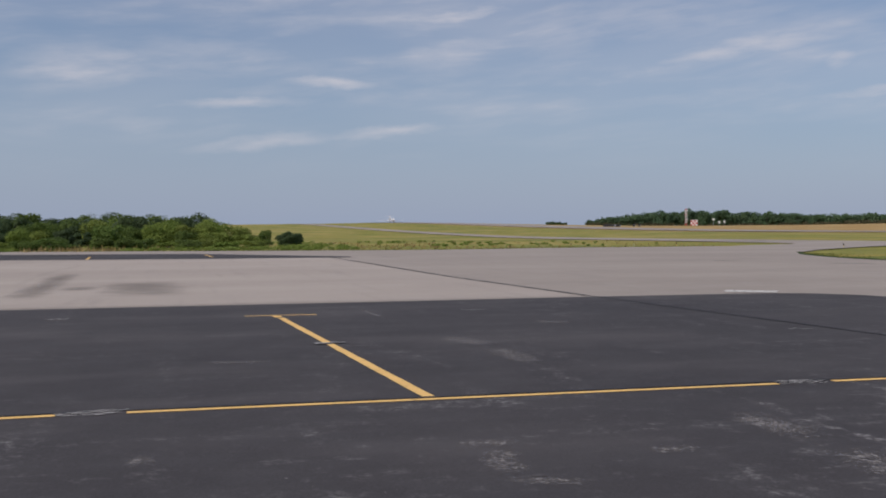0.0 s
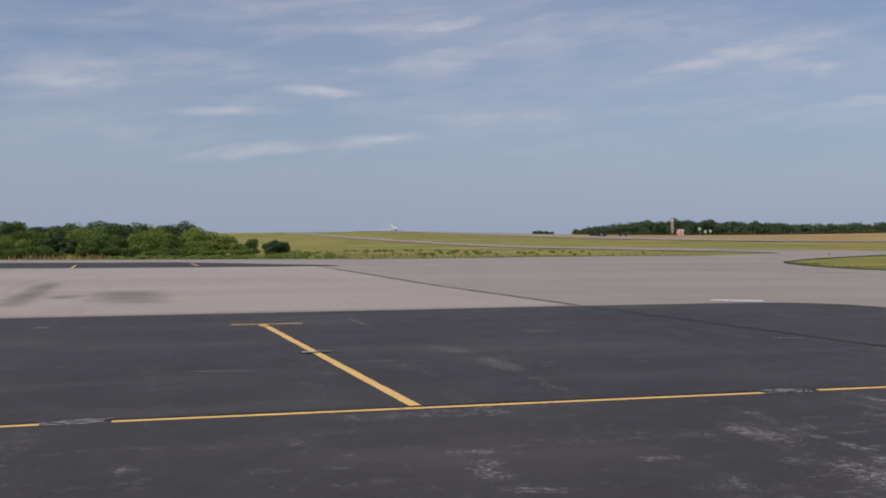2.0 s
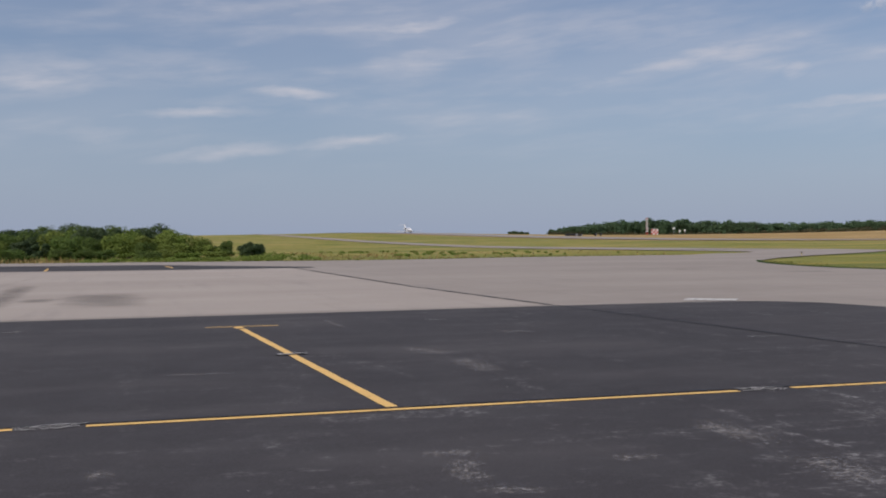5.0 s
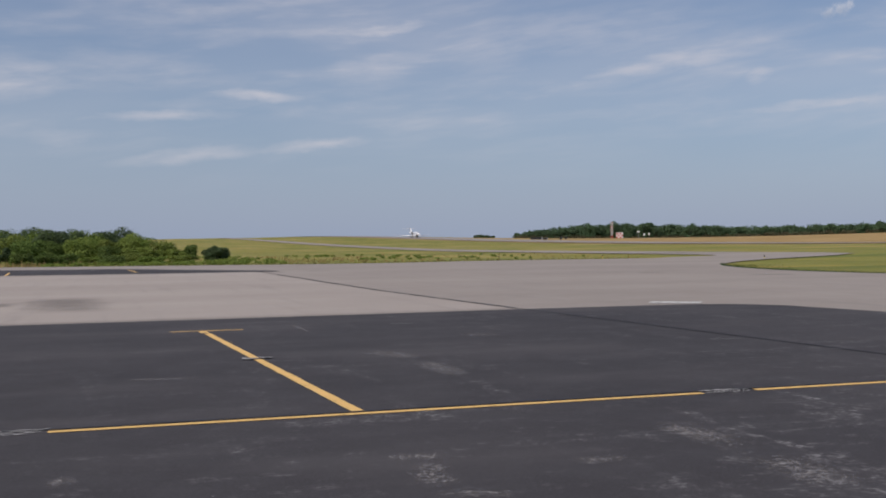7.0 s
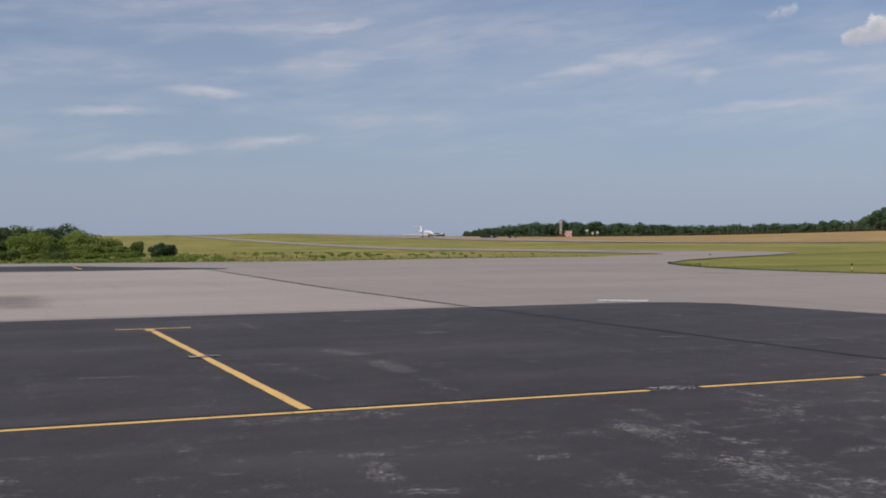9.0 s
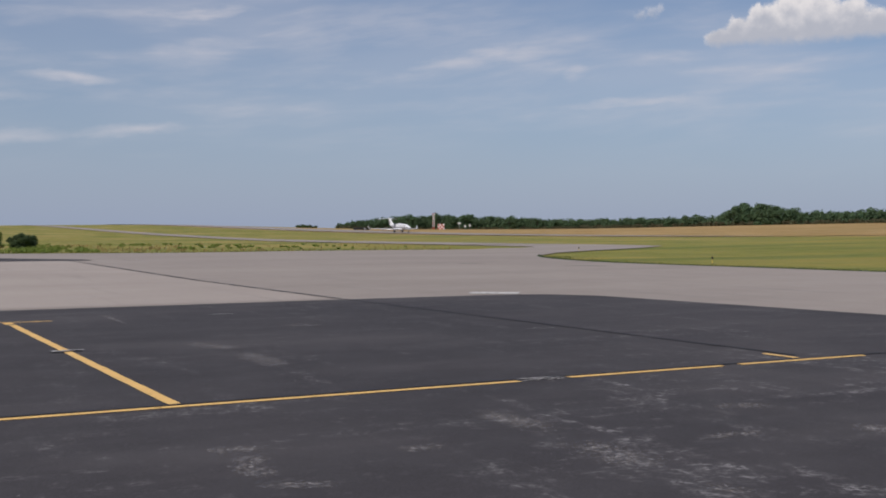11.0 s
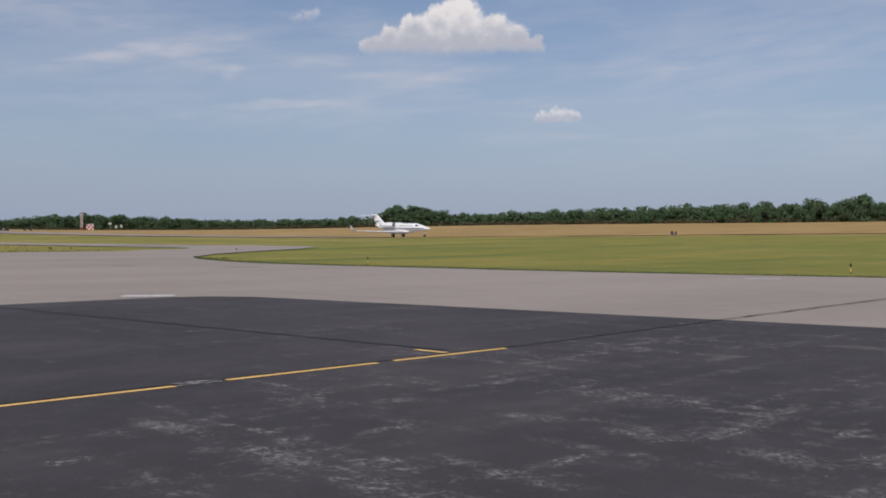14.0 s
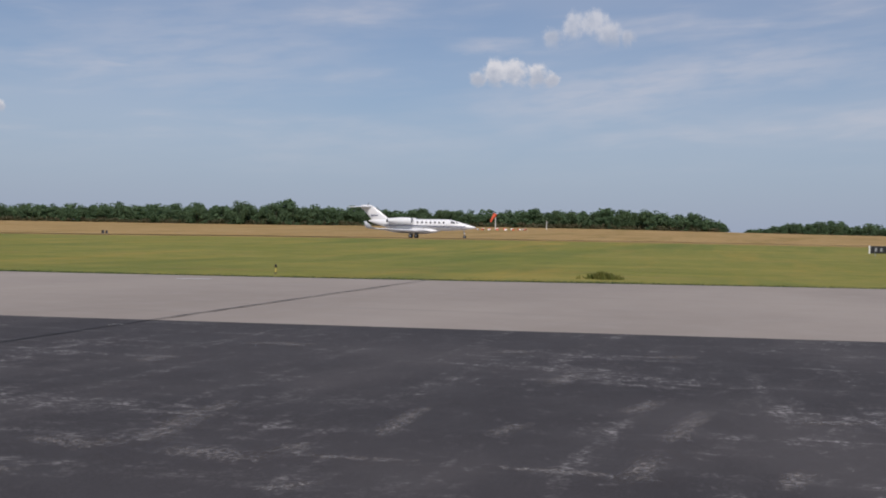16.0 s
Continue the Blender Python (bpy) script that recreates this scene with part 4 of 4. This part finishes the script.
def small_gear():
    # white monitors on posts beside the hut
    for az, far, h in ((14.05, 590, 3.4), (14.35, 592, 1.9), (14.6, 590, 2.2)):
        x, y, z = at(az, far)
        root = empty("monitor_post", pose(x, y, z, 0, 0, -14), "white instrument box on a post", "instrument", "instruments by the hut")
        part("post", rod(bmesh.new(), (0, 0, 0), (0, 0, h), 0.09), STEEL, root)
        part("housing", box(bmesh.new(), (1.5 if h > 3 else 0.9, 0.5, 0.7 if h > 3 else 1.1), (0, 0, h), 0.08), CHALK, root, "white housing")
        part("arm", rod(bmesh.new(), (-0.9, 0, h * .8), (0.9, 0, h * .8), 0.06), STEEL, root)
    # low dark sign boards beside the runway
    for az, far, wide, h in ((8.75, 470, 5.2, 1.3), (9.15, 470, 3.0, 1.1), (10.02, 455, 0.9, 1.7), (10.3, 455, 0.8, 1.7), (43.16, 186, 0.46, 0.75), (43.34, 186, 0.34, 0.7)):
        x, y, z = at(az, far)
        root = empty("runway_sign", pose(x, y, z - 0.06, 0, 0, -az), "low dark sign board on legs beside the runway", "sign board", "runway side boards")
        part("board", box(bmesh.new(), (wide, 0.3, h * 0.7), (0, 0, h * 0.62), 0.03), BOX, root, "dark back of the board")
        part("face_edge", box(bmesh.new(), (wide * 0.16, 0.31, h * 0.62), (wide * 0.46, -0.01, h * 0.62), 0.02), STEEL, root, "grey metal edge")
        for sx in (-0.36, 0.36):
            part("leg", rod(bmesh.new(), (sx * wide, 0, 0), (sx * wide, 0, h * 0.3), 0.05), STEEL, root)
    # taxi guidance sign; its writing cannot be read
    x, y, z = at(83.25, 116)
    root = empty("guidance_sign", pose(x, y, z - 0.06, 0, 0, -80), "black airfield guidance sign with red panel on grass", "airfield sign")
    part("cabinet", box(bmesh.new(), (4.2, 0.28, 0.74), (0, 0, 0.62), 0.03), BOX, root, "black cabinet")
    part("end_cap", box(bmesh.new(), (0.16, 0.3, 0.8), (-2.14, 0, 0.62), 0.02), CHALK, root, "pale grey end cap")
    part("red_panel", box(bmesh.new(), (2.4, 0.03, 0.6), (0.75, -0.15, 0.62), 0.005), RED, root, "red sign panel")
    for k, bx in enumerate((-1.55, -1.05, -0.1, 0.5, 1.2)):
        part("bar", box(bmesh.new(), (0.22, 0.02, 0.36), (bx, -0.178 if k > 1 else -0.15, 0.62), 0.005), CHALK if k > 1 else STEEL, root, "plain pale bar")
    for lx in (-1.6, 0, 1.6):
        part("leg", rod(bmesh.new(), (lx, 0, 0), (lx, 0, 0.28), 0.05), STEEL, root)
    # wind cone with its ring of panels
    x, y, z = at(63.4, 362)
    root = empty("wind_cone", pose(x, y, z, 0, 0, 0), "orange wind cone hanging from a white mast", "wind cone")
    part("mast", rod(bmesh.new(), (0, 0, -0.1), (0, 0, 5.0), 0.14, 0.10, 10), CHALK, root, "white mast")
    part("hoop", rod(bmesh.new(), (0, 0, 4.7), (-0.35, 0.2, 4.75), 0.05), STEEL, root)
    bm = bmesh.new()
    axis = Vector((-0.62, 0.30, -0.95)).normalized()
    u = axis.orthogonal().normalized()
    v = axis.cross(u)
    rings = []
    for k in range(7):
        q = k / 6
        c = Vector((-0.1, 0.05, 4.85)) + axis * 3.3 * q + Vector((-0.25 * q * (1 - q), 0, 0.5 * q * (1 - q)))
        rad = 0.62 - 0.34 * q
        rings.append([c + (u * math.cos(a) + v * math.sin(a)) * rad for a in [i * math.pi / 6 for i in range(12)]])
    part("sock", loft(bm, rings, False), ORANGE, root, "limp orange fabric cone")
    x, y, z = at(63.7, 338)
    for k in range(20):
        a = 2 * math.pi * k / 20
        px, py = x + 8.0 * math.cos(a), y + 8.0 * math.sin(a)
        panel = empty("ring_panel", pose(px, py, rise(px, py) - 0.06, 0, 0, math.degrees(a) + 90), "low tented marker panel in dry grass", "marker panel", "ring round the wind cone")
        bm = bmesh.new()
        rows = [[bm.verts.new((sx, sy, sz)) for sy, sz in ((-0.32, 0), (0, 0.42), (0.32, 0), (0.27, 0), (0, 0.34), (-0.27, 0))] for sx in (-0.4, 0.4)]
        for i in range(6):
            bm.faces.new((rows[0][i], rows[0][(i + 1) % 6], rows[1][(i + 1) % 6], rows[1][i]))
        part("panel", bm, ORANGE if k % 2 else CHALK, panel, "orange panel" if k % 2 else "white panel")
    x, y, z = at(66.1, 362)
    root = empty("marker_post", pose(x, y, z), "slim white post in the dry field", "post")
    part("shaft", rod(bmesh.new(), (0, 0, -0.1), (0, 0, 2.7), 0.13, 0.11, 8), CHALK, root)
    part("cap", rod(bmesh.new(), (0, 0, 2.7), (0, 0, 2.95), 0.17, 0.05, 8), CHALK, root)
    for x, y in ((13.2, 111.5), (24.4, 113.0), (35.6, 96.0), (28.4, 55.3), (40.0, 31.4)):
        stake_marker(x, y)


# ---------------------------------------------------------------- the business jet


def aerofoil(chord, thick, k=9):
    pts = []
    for i in range(2 * k):
        a = 2 * math.pi * i / (2 * k)
        q = 0.5 * (1 + math.cos(a))
        t = 5 * thick * (0.2969 * math.sqrt(q) - 0.126 * q - 0.3516 * q * q + 0.2843 * q ** 3 - 0.1015 * q ** 4) + 0.006
        pts.append((-q * chord, t * chord * (1 if a < math.pi else -1)))
    return pts


def foil(stations):
    """Stations: leading edge point, chord, thickness ratio, direction of the thickness."""
    rings = []
    for p, chord, thick, nrm in stations:
        p, nrm = Vector(p), Vector(nrm).normalized()
        rings.append([p + Vector((dx, 0, 0)) + nrm * dt for dx, dt in aerofoil(chord, thick)])
    return loft(bmesh.new(), rings)


# fuselage: distance ahead of the main wheels, height of the axis, half height, half width
HULL = [(10.6, 1.82, 0.03, 0.03), (10.3, 1.83, 0.16, 0.17), (9.6, 1.87, 0.33, 0.36), (8.7, 1.94, 0.50, 0.54), (7.9, 2.02, 0.65, 0.68),
        (7.1, 2.10, 0.79, 0.79), (6.5, 2.15, 0.89, 0.88), (5.8, 2.17, 0.94, 0.94), (4.0, 2.17, 0.95, 0.97), (0.0, 2.17, 0.95, 0.97), (-2.5, 2.19, 0.93, 0.94),
        (-4.2, 2.30, 0.80, 0.78), (-5.6, 2.46, 0.58, 0.55), (-6.9, 2.64, 0.34, 0.31), (-7.7, 2.78, 0.14, 0.12), (-7.95, 2.82, 0.04, 0.04)]


def hull_at(x):
    for a, b in zip(HULL, HULL[1:]):
        if a[0] >= x >= b[0]:
            t = (a[0] - x) / (a[0] - b[0])
            return [p + (q - p) * t for p, q in zip(a[1:], b[1:])]
    return HULL[-1][1:]


def skin(x, z, side, off=0.012):
    """A point on the hull at that height."""
    c, hh, hw = hull_at(x)
    q = max(-1.0, min(1.0, (z - c) / hh))
    return Vector((x, side * (hw * math.sqrt(max(0.0, 1 - q * q)) + off), z))


def hull_patch(outline, side, mat, name, parent, label="", off=0.012):
    """A thin piece that follows the hull: rows of (x, low z, high z)."""
    bm = bmesh.new()
    rows = []
    for x, lo, hi in outline:
        rows.append([bm.verts.new(skin(x, lo + (hi - lo) * k / 4, side, off)) for k in range(5)])
    for r0, r1 in zip(rows, rows[1:]):
        for k in range(4):
            bm.faces.new((r0[k], r0[k + 1], r1[k + 1], r1[k]))
    return part(name, bm, mat, parent, label)


def business_jet():
    jet = empty("business_jet", Matrix(), "white twin-engined business jet with winglets rolling on the runway", "jet aircraft")
    rings = [[Vector((x, hw * math.cos(a), z + hh * math.sin(a))) for a in [2 * math.pi * i / 28 for i in range(28)]] for x, z, hh, hw in HULL]
    hull = part("fuselage", loft(bmesh.new(), rings), WHITE, jet, "glossy white fuselage")
    # belly fairing under the wing
    bm = loft(bmesh.new(), [[Vector((x, wd * math.cos(a), 1.20 + hh * math.sin(a))) for a in [2 * math.pi * i / 20 for i in range(20)]]
                            for x, wd, hh in ((4.6, 0.1, 0.05), (3.8, 0.8, 0.28), (2.5, 1.12, 0.42), (0, 1.2, 0.46), (-2.4, 1.08, 0.40), (-3.8, 0.7, 0.25), (-4.6, 0.1, 0.05))])
    part("belly_fairing", bm, WHITE, hull, "glossy white belly fairing")
    for side in (-1, 1):
        hull_patch([(x, 1.86 + 0.010 * (8 - x), 1.99 + 0.012 * (8 - x)) for x in [9.0 - 0.6 * i for i in range(24)]], side, STRIPE, "stripe", hull, "blue grey painted stripe")
        hull_patch([(x, 1.72 + 0.006 * (8 - x), 1.77 + 0.006 * (8 - x)) for x in [8.6 - 0.6 * i for i in range(23)]], side, STRIPE, "pin_stripe", hull, "thin blue grey pin stripe")
        for i in range(7):
            x = 5.35 - 0.74 * i
            hull_patch([(x + 0.15, 2.48, 2.66), (x + 0.12, 2.42, 2.72), (x - 0.12, 2.42, 2.72), (x - 0.15, 2.48, 2.66)], side, GLASS, "cabin_window", hull, "dark oval cabin window", 0.016)
        hull_patch([(7.25, 2.46, 2.58), (7.0, 2.42, 2.68), (6.7, 2.44, 2.80), (6.5, 2.48, 2.78)], side, GLASS, "cockpit_window", hull, "dark cockpit side window", 0.016)
        hull_patch([(7.75, 2.38, 2.48), (7.55, 2.46, 2.58), (7.4, 2.54, 2.66), (7.28, 2.66, 2.74)], side, GLASS, "windscreen", hull, "dark windscreen pane", 0.018)
        for x in (5.8, 6.25):
            hull_patch([(x + 0.012, 1.6, 2.75), (x - 0.012, 1.6, 2.75)], side, SHADOW_GREY, "door_seam", hull, "thin grey door joint", 0.014)
        # wing and winglet
        wing = part("wing", foil([((3.1, side * 0.7, 1.06), 5.8, 0.12, (0, 0, 1)), ((1.15, side * 3.2, 1.14), 3.8, 0.11, (0, 0, 1)),
                                  ((-2.9, side * 9.0, 1.36), 1.8, 0.10, (0, 0, 1)), ((-3.4, side * 9.6, 1.42), 1.55, 0.09, (0, 0, 1))]), WHITE, jet, "swept white wing")
        part("winglet", foil([((-3.4, side * 9.6, 1.42), 1.55, 0.09, (0, -0.4 * side, 1)), ((-4.0, side * 9.95, 1.66), 1.05, 0.08, (0, -side, 0.5)),
                              ((-4.8, side * 10.2, 2.5), 0.42, 0.07, (0, -side, 0.2))]), SHADOW_GREY, wing, "upturned light grey winglet")
        part("leading_edge", foil([((2.86, side * 1.05, 1.075), 0.5, 0.3, (0, 0, 1)), ((1.2, side * 3.2, 1.14), 0.35, 0.3, (0, 0, 1)), ((-2.82, side * 9.0, 1.36), 0.2, 0.3, (0, 0, 1))]), METAL, wing, "bare metal leading edge")
        # engine
        eng = empty("engine", Matrix(), "", "")
        eng.parent = jet
        cy, cz = side * 1.52, 2.80
        prof = [(0.15, 0.40), (0.22, 0.44), (0.05, 0.50), (-0.6, 0.545), (-1.6, 0.55), (-2.7, 0.50), (-3.6, 0.41), (-3.9, 0.36)]
        bm = loft(bmesh.new(), [[Vector((x, cy + r * math.cos(a), cz + r * math.sin(a))) for a in [2 * math.pi * i / 24 for i in range(24)]] for x, r in prof], False)
        part("nacelle", bm, WHITE, eng, "glossy white engine nacelle")
        bm = loft(bmesh.new(), [[Vector((x, cy + r * math.cos(a), cz + r * math.sin(a))) for a in [2 * math.pi * i / 24 for i in range(24)]] for x, r in ((0.16, 0.405), (0.235, 0.445), (0.07, 0.51))], False)
        part("intake_lip", bm, METAL, eng, "polished metal intake lip")
        part("fan", rod(bmesh.new(), (-0.3, cy, cz), (-0.4, cy, cz), 0.41, 0.41, 24), HOLLOW, eng, "dark fan face")
        part("spinner", rod(bmesh.new(), (-0.3, cy, cz), (0.0, cy, cz), 0.14, 0.02, 12), SHADOW_GREY, eng)
        part("exhaust", rod(bmesh.new(), (-3.75, cy, cz), (-4.25, cy, cz), 0.35, 0.27, 20), HOLLOW, eng, "dark exhaust nozzle")
        part("pylon", box(bmesh.new(), (2.4, 0.7, 0.2), (-1.9, side * 0.95, 2.74), 0.05), WHITE, eng)
        # stabiliser half
        part("stabiliser", foil([((-7.35, side * 0.05, 5.12), 2.35, 0.09, (0, 0, 1)), ((-9.25, side * 3.6, 4.98), 1.15, 0.08, (0, 0, 1)), ((-9.6, side * 3.85, 4.96), 0.75, 0.06, (0, 0, 1))]), WHITE, jet, "swept white tailplane half")
        # main leg
        leg = empty("main_gear", Matrix(), "", "")
        leg.parent = jet
        part("strut", rod(bmesh.new(), (0.1, side * 1.6, 1.25), (0.0, side * 1.6, 0.5), 0.09, 0.08, 10), METAL, leg)
        part("link", rod(bmesh.new(), (0.35, side * 1.6, 0.7), (0.0, side * 1.6, 0.36), 0.07, 0.06, 8), METAL, leg)
        part("gear_door", box(bmesh.new(), (0.75, 0.05, 0.62), (0.1, side * 1.82, 0.98), 0.02), WHITE, leg, "white gear door")
        for off in (-0.2, 0.2):
            wheel = part("wheel", rod(bmesh.new(), (0, side * 1.6 + off - 0.09, 0.35), (0, side * 1.6 + off + 0.09, 0.35), 0.35, 0.35, 20), BLACK, leg, "black tyre")
            part("rim", rod(bmesh.new(), (0, side * 1.6 + off - 0.095, 0.35), (0, side * 1.6 + off + 0.095, 0.35), 0.17, 0.17, 14), METAL, wheel, "metal rim")
    fin = part("fin", foil([((-2.9, 0, 2.75), 4.3, 0.05, (0, 1, 0)), ((-3.9, 0, 3.02), 3.55, 0.09, (0, 1, 0)), ((-4.6, 0, 3.35), 3.05, 0.10, (0, 1, 0)), ((-5.75, 0, 4.2), 2.75, 0.10, (0, 1, 0)),
                            ((-6.6, 0, 4.85), 2.45, 0.10, (0, 1, 0)), ((-7.0, 0, 5.13), 2.3, 0.10, (0, 1, 0)), ((-7.4, 0, 5.33), 1.9, 0.09, (0, 1, 0)), ((-7.9, 0, 5.44), 1.0, 0.07, (0, 1, 0))]), WHITE, jet, "tall swept white fin with a rounded top")
    part("rudder_joint", box(bmesh.new(), (0.03, 0.30, 1.9), (0, 0, 0), 0.0, Matrix.Translation((-7.75, 0, 4.0)) @ Matrix.Rotation(radians(-44), 4, "Y")), SHADOW_GREY, fin, "thin grey rudder joint")
    bm = loft(bmesh.new(), [[Vector((x, r * math.cos(a), 5.13 + 0.8 * r * math.sin(a))) for a in [2 * math.pi * i / 14 for i in range(14)]] for x, r in ((-6.9, 0.03), (-7.3, 0.16), (-8.3, 0.22), (-9.4, 0.15), (-10.2, 0.03))])
    part("bullet_fairing", bm, WHITE, fin)
    for k in range(4):
        part("bar", box(bmesh.new(), (0.2, 0.42, 0.22), (-6.4 - 0.3 * k, 0, 3.7), 0.0), STRIPE, fin, "plain dark bar")
    part("beacon", rod(bmesh.new(), (-8.0, 0, 5.38), (-8.0, 0, 5.72), 0.1, 0.05, 8), BLACK, fin, "small dark beacon")
    nose = empty("nose_gear", Matrix(), "", "")
    nose.parent = jet
    part("strut", rod(bmesh.new(), (8.55, 0, 1.5), (8.7, 0, 0.3), 0.08, 0.06, 10), METAL, nose)
    part("taxi_light", rod(bmesh.new(), (8.73, 0, 0.85), (8.81, 0, 0.85), 0.09, 0.09, 10), CHALK, nose)
    for off in (-0.1, 0.1):
        wheel = part("wheel", rod(bmesh.new(), (8.7, off - 0.06, 0.26), (8.7, off + 0.06, 0.26), 0.26, 0.26, 18), BLACK, nose, "black tyre")
        part("rim", rod(bmesh.new(), (8.7, off - 0.064, 0.26), (8.7, off + 0.064, 0.26), 0.13, 0.13, 12), METAL, wheel, "metal rim")
    return jet


def jet_pose(t):
    """The take-off roll: distance along the runway by a smooth gain of speed."""
    s = table([(0, 0), (11, 0), (12, -1.0), (12.5, -0.2), (13, 0.55), (13.5, 1.0), (14, 1.3), (14.5, 1.3), (15, 1.2), (15.5, 0.5), (16, -1.2)], t) - 824.3 + 22.21 * t + 2.6155 * t ** 2 - 0.10634 * t ** 3 + 0.0028298 * t ** 4
    x, y = plan(172, s)
    z = rise(x, y) + 0.055
    x2, y2 = plan(172, s + 8.7)
    tilt = math.degrees(math.atan2(rise(x2, y2) + 0.055 - z, 8.7))
    return pose(x, y, z, 0, 0, math.degrees(math.atan2(RS[1], RS[0]))) @ pose(0, 0, 0, 0, -tilt, 0)


def motions():
    walk(jet, [(0.5 * i, jet_pose(0.5 * i)) for i in range(33)])


ground()
pavements()
markings()
scuffs()
jet = business_jet()
lattice_mast()
small_gear()
brush()
wood()
verges()
motions()
